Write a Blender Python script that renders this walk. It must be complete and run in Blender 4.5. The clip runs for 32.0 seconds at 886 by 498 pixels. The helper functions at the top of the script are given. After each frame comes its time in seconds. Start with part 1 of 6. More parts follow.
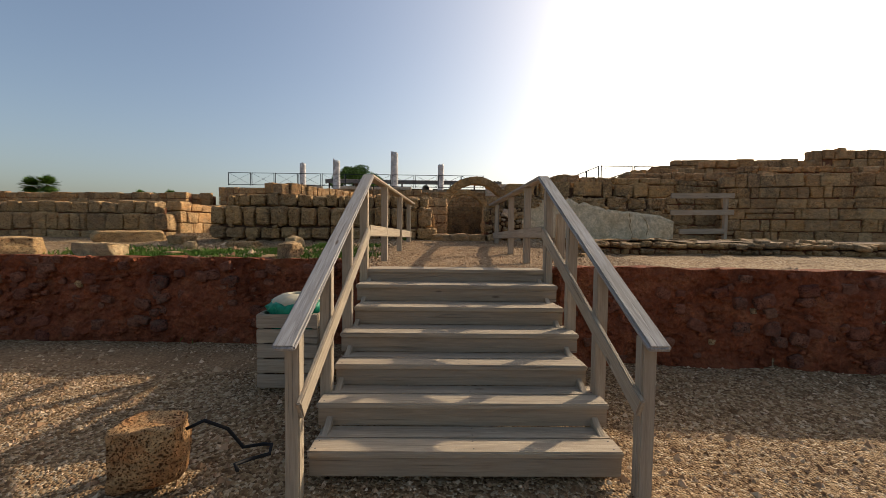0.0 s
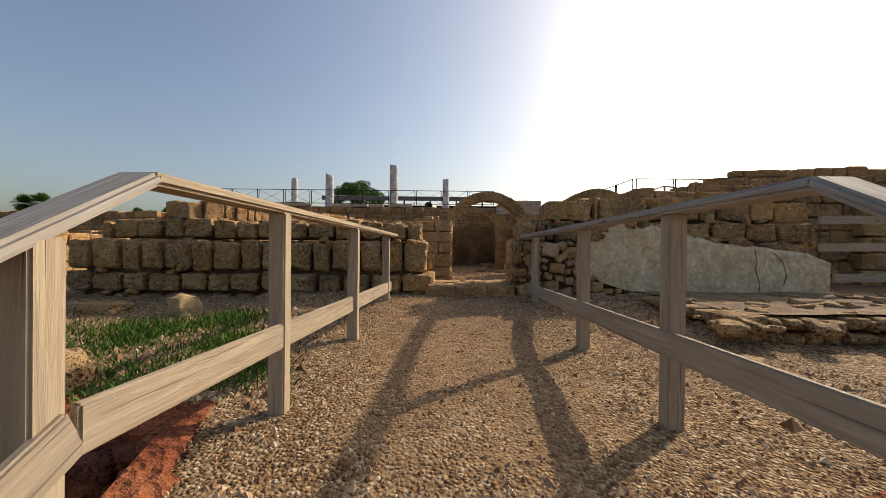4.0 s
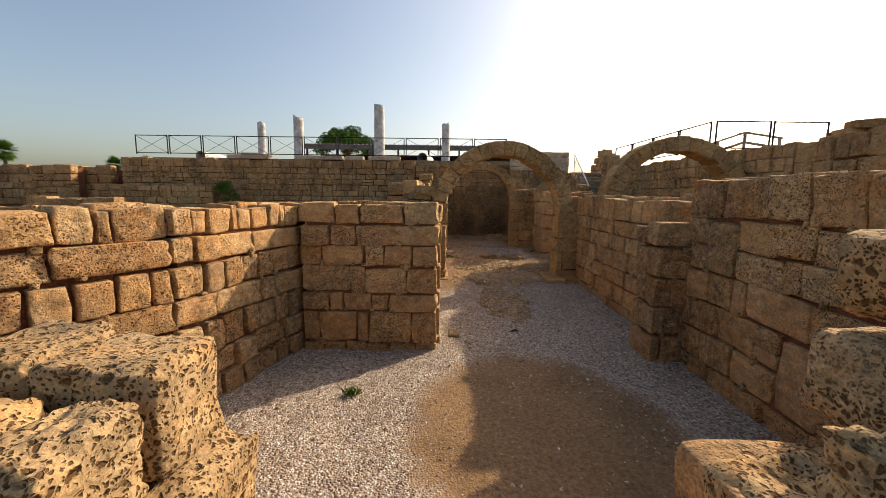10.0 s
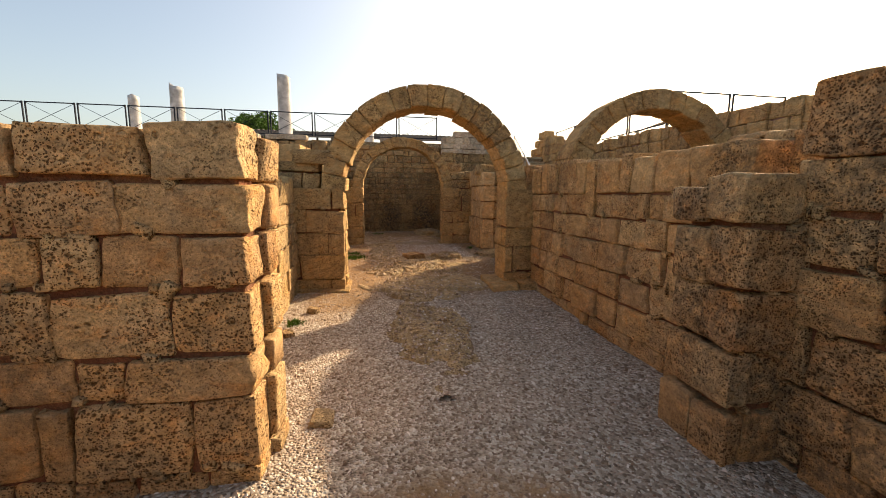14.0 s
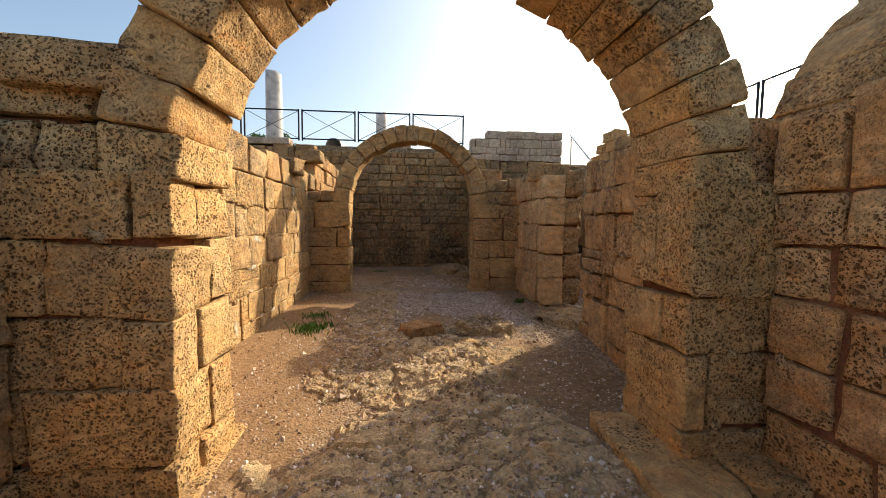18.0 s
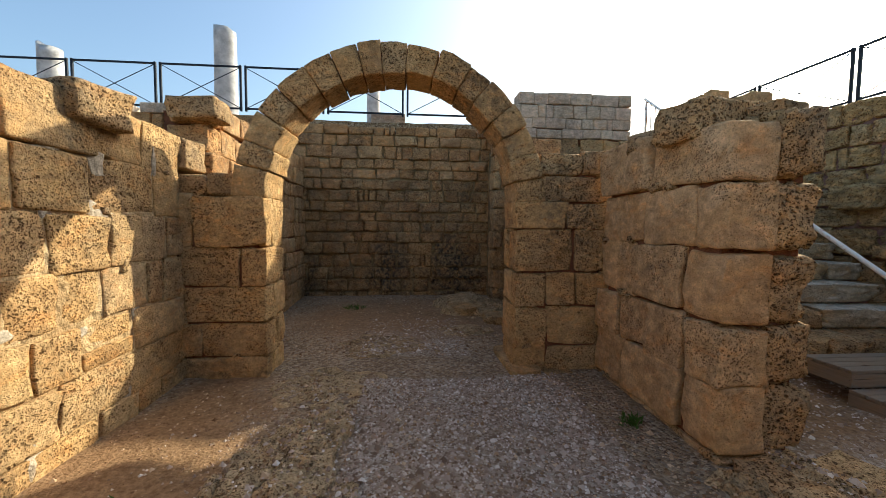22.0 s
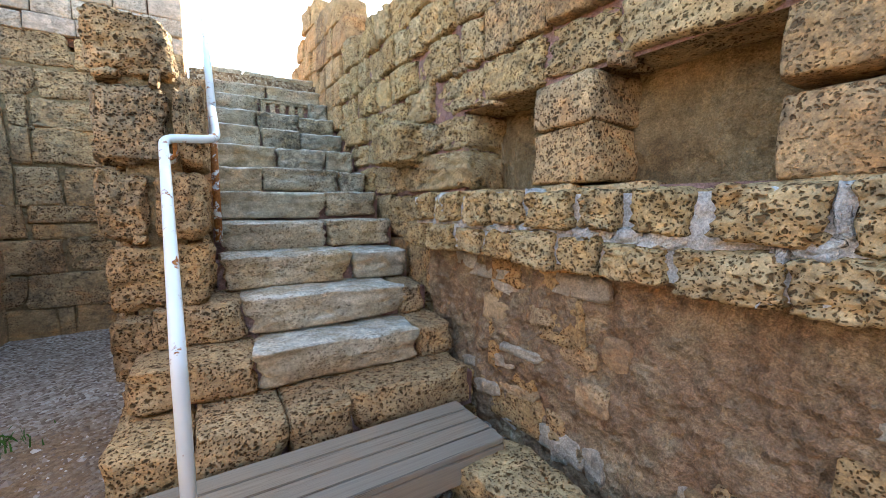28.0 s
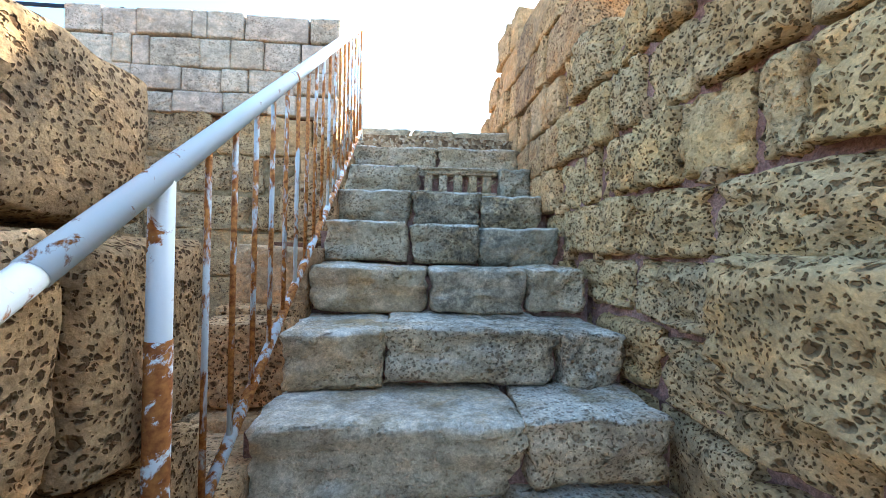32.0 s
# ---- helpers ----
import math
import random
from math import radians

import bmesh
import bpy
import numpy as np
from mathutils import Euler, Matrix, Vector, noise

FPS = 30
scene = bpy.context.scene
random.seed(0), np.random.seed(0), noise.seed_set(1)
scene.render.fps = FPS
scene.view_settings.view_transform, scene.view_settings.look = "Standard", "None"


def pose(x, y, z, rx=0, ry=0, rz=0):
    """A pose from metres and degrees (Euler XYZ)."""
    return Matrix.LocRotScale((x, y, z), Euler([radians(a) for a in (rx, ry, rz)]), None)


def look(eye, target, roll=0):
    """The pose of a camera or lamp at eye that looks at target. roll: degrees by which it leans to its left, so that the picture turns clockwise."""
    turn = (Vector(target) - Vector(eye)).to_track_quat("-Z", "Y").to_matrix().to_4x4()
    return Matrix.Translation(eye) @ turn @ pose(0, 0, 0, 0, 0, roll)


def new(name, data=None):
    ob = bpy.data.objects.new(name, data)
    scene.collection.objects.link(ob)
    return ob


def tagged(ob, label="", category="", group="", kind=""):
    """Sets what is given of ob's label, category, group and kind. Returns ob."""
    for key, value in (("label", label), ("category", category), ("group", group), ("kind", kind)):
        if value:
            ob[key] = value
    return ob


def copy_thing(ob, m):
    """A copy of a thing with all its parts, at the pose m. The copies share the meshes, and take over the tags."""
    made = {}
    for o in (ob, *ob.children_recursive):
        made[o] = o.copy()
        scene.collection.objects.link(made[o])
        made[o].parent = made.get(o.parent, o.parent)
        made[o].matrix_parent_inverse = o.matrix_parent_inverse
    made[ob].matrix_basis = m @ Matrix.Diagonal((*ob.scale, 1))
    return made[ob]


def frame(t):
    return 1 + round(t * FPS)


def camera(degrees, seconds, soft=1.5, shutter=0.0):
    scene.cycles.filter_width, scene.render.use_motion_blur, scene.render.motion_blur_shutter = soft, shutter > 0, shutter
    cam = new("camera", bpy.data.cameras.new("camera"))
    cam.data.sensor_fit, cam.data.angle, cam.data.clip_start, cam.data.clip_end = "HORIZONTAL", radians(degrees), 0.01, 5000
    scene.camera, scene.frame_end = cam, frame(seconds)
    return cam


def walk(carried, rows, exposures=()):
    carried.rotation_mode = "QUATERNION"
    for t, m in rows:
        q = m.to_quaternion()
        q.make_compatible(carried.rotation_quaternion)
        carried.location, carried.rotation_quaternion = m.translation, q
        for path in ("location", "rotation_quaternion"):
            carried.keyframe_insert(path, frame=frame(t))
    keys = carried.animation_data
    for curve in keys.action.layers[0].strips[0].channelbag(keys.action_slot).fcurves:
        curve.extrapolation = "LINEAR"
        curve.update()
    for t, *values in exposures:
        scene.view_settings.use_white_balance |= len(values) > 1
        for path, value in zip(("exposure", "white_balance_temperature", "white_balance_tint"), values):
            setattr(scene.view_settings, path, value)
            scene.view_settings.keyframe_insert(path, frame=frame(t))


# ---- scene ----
cam = camera(97.4, 32.0, 0.55)
METRES, EYE, TILT, LEAN, TURN = 30.0, 1.65, 0.0, 0.0, -0.9
ROWS = [
    (0.0, 0.0, 0.0, 0.0, 0.03, -2.66, -0.69),
    (0.5, 0.0002, 0.0167, 0.0005, -0.25, -2.3, -0.66),
    (1.0, -0.0007, 0.036, 0.001, -0.22, -1.93, -0.67),
    (1.5, -0.0007, 0.0537, 0.0011, -0.16, -1.76, -0.68),
    (2.0, -0.0, 0.0728, 0.0011, 0.01, -1.51, -0.65),
    (2.5, 0.0001, 0.0892, 0.0027, 0.19, -1.03, -0.6),
    (3.0, 0.0014, 0.1049, 0.0071, 0.25, -0.52, -0.55),
    (3.5, 0.0015, 0.1166, 0.0119, 0.61, -0.31, -0.56),
    (5.5, 0.0047, 0.1595, 0.0278, 1.41, -2.1, -0.57),
    (6.0, 0.0047, 0.1718, 0.0319, 1.58, -3.99, -0.54),
    (6.5, 0.0058, 0.1856, 0.0351, 1.55, -5.26, -0.54),
    (7.0, 0.0067, 0.2022, 0.0366, 1.73, -5.7, -0.55),
    (7.5, 0.0082, 0.2202, 0.0372, 2.11, -6.55, -0.6),
    (8.0, 0.0104, 0.24, 0.0388, 2.56, -7.72, -0.63),
    (8.5, 0.0104, 0.2579, 0.0403, 2.8, -8.01, -0.71),
    (9.0, 0.0116, 0.2775, 0.0415, 2.86, -8.08, -0.64),
    (9.5, 0.0118, 0.2951, 0.0424, 2.64, -7.88, -0.72),
    (10.0, 0.0111, 0.3135, 0.0443, 1.55, -7.8, -0.77),
    (10.5, 0.0121, 0.3297, 0.0462, -1.14, -7.92, -0.61),
    (11.0, 0.012, 0.3453, 0.0475, -2.53, -7.92, -0.59),
    (11.5, 0.0139, 0.3591, 0.0477, -5.52, -7.88, -0.53),
    (12.0, 0.0165, 0.3728, 0.0442, -6.88, -7.87, -0.5),
    (12.5, 0.0187, 0.3847, 0.0408, -7.63, -7.9, -0.48),
    (13.0, 0.0241, 0.396, 0.0381, -7.81, -7.93, -0.39),
    (13.5, 0.0269, 0.4062, 0.0338, -7.83, -7.95, -0.49),
    (14.0, 0.0304, 0.418, 0.0283, -7.83, -7.8, -0.57),
    (14.5, 0.0337, 0.4358, 0.0235, -7.59, -6.23, -0.5),
    (16.5, 0.0372, 0.518, 0.0205, -5.79, -3.42, -0.68),
    (17.0, 0.0379, 0.5383, 0.0213, -5.34, -3.44, -0.7),
    (17.5, 0.0414, 0.5558, 0.0219, -4.94, -3.69, -0.62),
    (18.0, 0.0459, 0.5741, 0.0236, -4.49, -3.87, -0.64),
    (18.5, 0.0485, 0.5914, 0.0254, -3.89, -3.95, -0.63),
    (19.0, 0.0511, 0.6102, 0.0255, -3.14, -3.94, -0.62),
    (19.5, 0.0512, 0.6281, 0.0264, -2.72, -3.92, -0.72),
    (20.0, 0.0505, 0.6464, 0.0277, -2.3, -3.82, -0.78),
    (20.5, 0.0504, 0.6625, 0.0282, -2.09, -3.83, -0.76),
    (21.0, 0.0491, 0.68, 0.0281, -1.53, -3.67, -0.7),
    (21.5, 0.0497, 0.6947, 0.0278, -1.12, -3.59, -0.63),
    (22.0, 0.0537, 0.7094, 0.028, -3.86, -3.55, -0.64),
    (22.5, 0.0594, 0.7233, 0.0293, -13.78, -3.84, -0.58),
    (23.0, 0.0692, 0.7354, 0.03, -26.2, -3.89, -0.36),
    (23.5, 0.0803, 0.7441, 0.0298, -34.26, -4.0, -0.31),
    (24.0, 0.0935, 0.7521, 0.0299, -46.59, -4.01, -0.2),
    (24.5, 0.1075, 0.7551, 0.0302, -59.06, -4.11, 0.02),
    (25.0, 0.1237, 0.7573, 0.0307, -64.01, -4.0, 0.07),
    (25.5, 0.1387, 0.7603, 0.0332, -65.57, -3.75, 0.02),
    (27.5, 0.1923, 0.7662, 0.0275, -43.07, -5.68, -0.15),
    (28.0, 0.2061, 0.7681, 0.0261, -30.6, -6.68, -0.35),
    (28.5, 0.2176, 0.7716, 0.0267, -18.85, -6.85, -0.53),
    (29.0, 0.2253, 0.7803, 0.0273, -8.47, -6.89, -0.81),
    (29.5, 0.2295, 0.7904, 0.029, -5.25, -5.75, -0.94),
    (30.0, 0.231, 0.8034, 0.031, -4.16, -3.78, -1.03),
    (30.5, 0.2289, 0.8152, 0.0346, -3.24, -2.96, -1.13),
    (31.0, 0.2279, 0.8288, 0.039, -3.18, -1.04, -1.1),
    (31.5, 0.2272, 0.8406, 0.0434, -3.26, 0.09, -1.13),
    (32.0, 0.2251, 0.8521, 0.0482, -3.46, 0.14, -1.2),
]
EXPOSURES = [(0.0, 0.02, 6800, 10), (6.0, -0.04, 6700, 10), (9.0, 0.22, 7100, 10), (10.0, 0.32, 7000, 10), (10.7, 0.1, 7000, 10), (11.3, 0.4, 7500, 10), (13.0, 0.82, 8000, 10), (16.5, 0.8, 7300, 8), (18.0, 0.72, 6700, 6), (19.0, 0.3, 6500, 2),
             (20.0, 0.42, 6250, -4), (21.0, 0.48, 5850, -5), (22.0, 0.74, 6050, 0), (23.0, 1.45, 6700, 6), (24.0, 1.75, 6400, 6), (25.0, 2.17, 5950, 6), (28.0, 2.75, 5750, 0), (30.0, 2.68, 5400, -5), (32.0, 2.5, 5200, -2)]
walk(cam, [(t, pose(0, 0, EYE, TILT, LEAN, TURN) @ pose(METRES * x, METRES * y, METRES * z, 90 + pitch, roll, yaw)) for t, x, y, z, yaw, pitch, roll in ROWS], EXPOSURES)

# ---- light ----
SUN_AZ, SUN_EL = radians(50), radians(29)      # azimuth to the right of the y axis
sun_way = Vector((math.sin(SUN_AZ) * math.cos(SUN_EL), math.cos(SUN_AZ) * math.cos(SUN_EL), math.sin(SUN_EL)))
world = bpy.data.worlds.new("sky")
scene.world = world
world.use_nodes = True
wn = world.node_tree
wn.nodes.clear()
sky = wn.nodes.new("ShaderNodeTexSky")
sky.sky_type, sky.sun_disc = "NISHITA", False
sky.sun_elevation, sky.sun_rotation = SUN_EL, SUN_AZ
sky.air_density, sky.dust_density, sky.ozone_density, sky.altitude = 1.0, 3.3, 1.2, 10
wbg = wn.nodes.new("ShaderNodeBackground")
wbg.inputs[1].default_value = 0.15
wout = wn.nodes.new("ShaderNodeOutputWorld")
wn.links.new(sky.outputs[0], wbg.inputs[0])
wn.links.new(wbg.outputs[0], wout.inputs[0])
sun = new("sun", bpy.data.lights.new("sun", "SUN"))
sun.data.energy, sun.data.angle, sun.data.color = 4.2, radians(0.8), (1.0, 0.86, 0.68)
sun.matrix_world = look(sun_way * 50, (0, 0, 0))


# ---- materials ----
class Nodes:
    """A short way to write node materials."""

    def __init__(self, name, rough=0.9, metal=0.0):
        self.mat = bpy.data.materials.new(name)
        self.mat.use_nodes = True
        self.t = self.mat.node_tree
        self.b = self.t.nodes["Principled BSDF"]
        self.b.inputs["Roughness"].default_value, self.b.inputs["Metallic"].default_value = rough, metal
        self.b.inputs["Specular IOR Level"].default_value = 0.14

    def put(self, socket, value):
        if isinstance(value, bpy.types.NodeSocket):
            self.t.links.new(value, socket)
        elif value is not None:
            socket.default_value = value

    def place(self, kind="world"):
        if kind == "world":
            return self.t.nodes.new("ShaderNodeNewGeometry").outputs["Position"]
        return self.t.nodes.new("ShaderNodeTexCoord").outputs["Object"]

    def random(self, island=False):
        if island:
            return self.t.nodes.new("ShaderNodeNewGeometry").outputs["Random Per Island"]
        return self.t.nodes.new("ShaderNodeObjectInfo").outputs["Random"]

    def stretch(self, vec, scale, shift=None):
        n = self.t.nodes.new("ShaderNodeMapping")
        self.put(n.inputs["Vector"], vec)
        n.inputs["Scale"].default_value = scale
        if shift is not None:
            self.put(n.inputs["Location"], shift)
        return n.outputs[0]

    def noise(self, vec, scale, detail=4.0, rough=0.55, out="Fac", warp=0.0):
        n = self.t.nodes.new("ShaderNodeTexNoise")
        self.put(n.inputs["Vector"], vec)
        n.inputs["Scale"].default_value, n.inputs["Detail"].default_value, n.inputs["Roughness"].default_value = scale, detail, rough
        n.inputs["Distortion"].default_value = warp
        return n.outputs[out]

    def cells(self, vec, scale, out="Distance", feature="F1", rand=1.0):
        n = self.t.nodes.new("ShaderNodeTexVoronoi")
        n.feature = feature
        self.put(n.inputs["Vector"], vec)
        n.inputs["Scale"].default_value, n.inputs["Randomness"].default_value = scale, rand
        return n.outputs[out]

    def ramp(self, fac, *stops):
        n = self.t.nodes.new("ShaderNodeValToRGB")
        self.put(n.inputs[0], fac)
        el = n.color_ramp.elements
        while len(el) < len(stops):
            el.new(0.5)
        for e, (p, c) in zip(el, stops):
            e.position = p
            e.color = (c, c, c, 1) if isinstance(c, (int, float)) else (*c, 1)
        return n.outputs[0]

    def mix(self, fac, a, b, how="MIX"):
        n = self.t.nodes.new("ShaderNodeMix")
        n.data_type, n.blend_type = "RGBA", how
        self.put(n.inputs[0], fac)
        self.put(n.inputs[6], (*a, 1) if isinstance(a, tuple) else a)
        self.put(n.inputs[7], (*b, 1) if isinstance(b, tuple) else b)
        return n.outputs[2]

    def math(self, how, a, b=None, c=None):
        n = self.t.nodes.new("ShaderNodeMath")
        n.operation = how
        for s, v in zip(n.inputs, (a, b, c)):
            self.put(s, v)
        return n.outputs[0]

    def bump(self, height, strength=0.5, dist=0.02, under=None):
        n = self.t.nodes.new("ShaderNodeBump")
        n.inputs["Strength"].default_value, n.inputs["Distance"].default_value = strength, dist
        self.put(n.inputs["Height"], height)
        if under is not None:
            self.put(n.inputs["Normal"], under)
        return n.outputs[0]

    def done(self, colour, normal=None, rough=None):
        self.put(self.b.inputs["Base Color"], (*colour, 1) if isinstance(colour, tuple) else colour)
        if normal is not None:
            self.put(self.b.inputs["Normal"], normal)
        if rough is not None:
            self.put(self.b.inputs["Roughness"], rough)
        return self.mat


def sandstone(name, tones, grey, pits=1.0, wash=(0.56, 0.385, 0.19), much=0.6, worn=0.0, spread=0.0, lichen=0.6, grainy=0.55):
    """Coarse shelly sandstone: each block has its own tone, grey crust in patches, worm-eaten pits with shade in their
    colour, pale trodden tops.
    """
    m = Nodes(name, 0.92)
    p, r = m.place(), m.random()
    base = m.ramp(r, *[(i / (len(tones) - 1), tuple(0.84 * v for v in c)) for i, c in enumerate(tones)])
    grain = m.noise(p, 45, 6, 0.8)
    stain = m.noise(p, 3.1, 5, 0.65, warp=0.6)
    col = m.mix(m.ramp(stain, (0.38, 0.0), (0.66, much)), base, wash)
    ochre = m.ramp(m.noise(m.stretch(p, (1, 1, 1.8)), 4.7, 4, 0.6, warp=0.8), (0.52, 0.0), (0.70, 0.55))
    col = m.mix(ochre, col, tuple(c * k for c, k in zip(tones[0], (1.05, 0.85, 0.65))))
    crust = m.math("MULTIPLY", m.ramp(m.noise(p, 1.3, 5, 0.65), (0.46, 0.0), (0.62, 1.0)), m.ramp(m.noise(p, 9, 3, 0.6), (0.35, 0.35), (0.6, 1.0)))
    col = m.mix(m.math("MULTIPLY", crust, grey), col, (0.22, 0.165, 0.105))
    black = m.math("MULTIPLY", m.ramp(m.noise(m.stretch(p, (1, 1, 0.5)), 0.9, 4, 0.6), (0.50, 0.0), (0.62, 1.0)), m.ramp(m.noise(p, 14, 5, 0.75), (0.40, 0.0), (0.58, lichen)))
    col = m.mix(black, col, (0.075, 0.066, 0.052))
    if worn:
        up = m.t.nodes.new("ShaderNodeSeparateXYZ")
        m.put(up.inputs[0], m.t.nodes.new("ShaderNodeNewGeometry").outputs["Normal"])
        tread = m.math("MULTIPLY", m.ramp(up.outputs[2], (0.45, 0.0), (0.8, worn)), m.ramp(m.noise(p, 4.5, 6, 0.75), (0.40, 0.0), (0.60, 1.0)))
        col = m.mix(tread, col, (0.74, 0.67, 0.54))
    col = m.mix(0.8, col, m.ramp(m.noise(m.stretch(p, (1, 1, 1.6)), 8.5, 5, 0.65, warp=0.5), (0.34, 0.66), (0.64, 1.25)), "MULTIPLY")
    col = m.mix(0.85 * grainy, col, m.ramp(grain, (0.36, 0.48), (0.64, 1.6)), "MULTIPLY")
    col = m.mix(0.5 * grainy, col, m.ramp(m.noise(p, 150, 3, 0.7), (0.36, 0.6), (0.64, 1.5)), "MULTIPLY")
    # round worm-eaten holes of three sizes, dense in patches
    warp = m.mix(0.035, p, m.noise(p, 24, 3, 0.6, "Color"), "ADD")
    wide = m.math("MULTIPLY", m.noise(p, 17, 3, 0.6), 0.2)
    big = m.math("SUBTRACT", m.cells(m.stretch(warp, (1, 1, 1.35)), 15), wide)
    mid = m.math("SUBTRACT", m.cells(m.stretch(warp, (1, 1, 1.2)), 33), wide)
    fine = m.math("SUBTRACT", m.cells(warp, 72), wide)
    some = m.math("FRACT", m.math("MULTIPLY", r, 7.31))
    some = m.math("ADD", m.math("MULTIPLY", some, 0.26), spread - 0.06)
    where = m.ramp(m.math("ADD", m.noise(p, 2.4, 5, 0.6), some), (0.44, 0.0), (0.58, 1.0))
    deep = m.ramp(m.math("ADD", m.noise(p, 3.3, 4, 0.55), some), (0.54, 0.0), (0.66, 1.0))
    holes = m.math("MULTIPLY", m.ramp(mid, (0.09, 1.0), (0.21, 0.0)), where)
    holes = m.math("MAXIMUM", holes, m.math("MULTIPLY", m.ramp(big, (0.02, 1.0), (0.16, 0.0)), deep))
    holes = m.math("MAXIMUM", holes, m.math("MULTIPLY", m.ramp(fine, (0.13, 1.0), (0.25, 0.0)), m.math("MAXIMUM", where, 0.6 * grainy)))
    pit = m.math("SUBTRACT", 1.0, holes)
    # hollows of the pits darkened in the colour too, as painted shade
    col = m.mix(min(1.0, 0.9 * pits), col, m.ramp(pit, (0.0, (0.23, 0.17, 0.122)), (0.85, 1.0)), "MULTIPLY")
    h = m.math("ADD", m.math("MULTIPLY", pit, 0.62), m.math("MULTIPLY", grain, 0.10))
    h = m.math("ADD", h, m.math("MULTIPLY", m.noise(p, 9, 4, 0.6), 0.7))
    return m.done(col, m.bump(h, 1.0 * min(1.0, pits), 0.045))


def earthy(name, tones, scale=14.0, bump=0.03, cell=30.0):
    m = Nodes(name, 0.95)
    p = m.place()
    n = m.noise(p, 2.2, 6, 0.65)
    col = m.ramp(n, *[(0.25 + 0.5 * i / (len(tones) - 1), c) for i, c in enumerate(tones)])
    fine = m.noise(p, scale * 3, 5, 0.7)
    col = m.mix(0.6, col, m.ramp(fine, (0.25, 0.5), (0.75, 1.35)), "MULTIPLY")
    col = m.mix(0.7, col, m.ramp(m.noise(p, 7.3, 5, 0.7, warp=0.5), (0.34, 0.62), (0.66, 1.3)), "MULTIPLY")
    col = m.mix(0.6, col, m.ramp(m.noise(p, 120, 3, 0.7), (0.36, 0.6), (0.64, 1.45)), "MULTIPLY")
    h = m.math("ADD", m.noise(p, scale, 5, 0.65), m.math("MULTIPLY", m.cells(p, cell), 0.5))
    return m.done(col, m.bump(h, 0.9, bump))


def wood(name, light, dark, along=(0.9, 16, 16)):
    m = Nodes(name, 0.75)
    r = m.random()
    shift = m.t.nodes.new("ShaderNodeCombineXYZ")
    for k in range(3):
        m.put(shift.inputs[k], m.math("MULTIPLY", r, 37.0 + 11 * k))
    o = m.stretch(m.place("object"), along, shift.outputs[0])
    fibre = m.noise(o, 3.0, 6, 0.65, warp=0.7)
    broad = m.noise(m.stretch(m.place("object"), (0.8, 3, 3), shift.outputs[0]), 1.6, 3)
    col = m.mix(m.ramp(fibre, (0.26, 0.0), (0.68, 1.0)), dark, light)
    col = m.mix(m.ramp(broad, (0.4, 0.0), (0.7, 0.5)), col, (0.30, 0.25, 0.19))
    knot = m.ramp(m.cells(m.stretch(m.place("object"), (1.7, 6, 6), shift.outputs[0]), 1.0), (0.045, 1.0), (0.10, 0.0))
    col = m.mix(m.math("MULTIPLY", knot, 0.8), col, (0.10, 0.055, 0.03))
    split = m.noise(m.stretch(m.place("object"), (0.5, 26, 26), shift.outputs[0]), 2.0, 3, 0.5)
    col = m.mix(m.ramp(split, (0.66, 0.0), (0.71, 0.6)), col, (0.055, 0.04, 0.03))
    col = m.mix(m.math("MULTIPLY", r, 0.28), col, (0.24, 0.21, 0.175))
    return m.done(col, m.bump(m.math("SUBTRACT", fibre, m.ramp(split, (0.63, 0.0), (0.69, 1.0))), 0.7, 0.008))


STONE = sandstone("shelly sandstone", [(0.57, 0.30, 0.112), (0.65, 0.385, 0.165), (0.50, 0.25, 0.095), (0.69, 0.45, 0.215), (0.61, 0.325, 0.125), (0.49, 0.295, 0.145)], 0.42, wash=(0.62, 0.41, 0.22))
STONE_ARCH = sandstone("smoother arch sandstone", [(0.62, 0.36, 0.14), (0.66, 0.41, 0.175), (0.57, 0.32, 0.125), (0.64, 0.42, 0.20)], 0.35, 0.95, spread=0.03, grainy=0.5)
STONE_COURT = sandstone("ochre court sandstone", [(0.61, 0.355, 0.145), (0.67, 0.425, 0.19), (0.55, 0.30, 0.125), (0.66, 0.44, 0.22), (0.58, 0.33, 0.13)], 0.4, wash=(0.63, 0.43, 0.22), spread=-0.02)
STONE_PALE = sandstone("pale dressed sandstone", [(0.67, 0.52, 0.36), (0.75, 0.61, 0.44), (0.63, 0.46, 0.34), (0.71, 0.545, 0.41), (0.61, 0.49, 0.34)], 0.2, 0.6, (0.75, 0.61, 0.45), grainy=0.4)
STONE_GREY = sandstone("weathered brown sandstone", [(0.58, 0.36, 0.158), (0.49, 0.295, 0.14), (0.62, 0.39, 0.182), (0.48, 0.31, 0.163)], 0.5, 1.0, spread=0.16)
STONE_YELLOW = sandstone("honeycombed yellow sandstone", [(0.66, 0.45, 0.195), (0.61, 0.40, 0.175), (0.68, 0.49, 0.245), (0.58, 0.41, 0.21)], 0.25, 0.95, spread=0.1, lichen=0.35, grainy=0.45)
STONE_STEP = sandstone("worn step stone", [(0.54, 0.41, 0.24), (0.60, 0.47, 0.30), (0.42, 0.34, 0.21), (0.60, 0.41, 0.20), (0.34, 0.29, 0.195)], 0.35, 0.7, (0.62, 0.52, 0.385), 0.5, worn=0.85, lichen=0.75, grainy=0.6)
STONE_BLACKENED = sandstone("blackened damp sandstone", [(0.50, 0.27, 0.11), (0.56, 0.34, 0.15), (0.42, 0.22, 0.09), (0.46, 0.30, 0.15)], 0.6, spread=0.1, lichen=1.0)
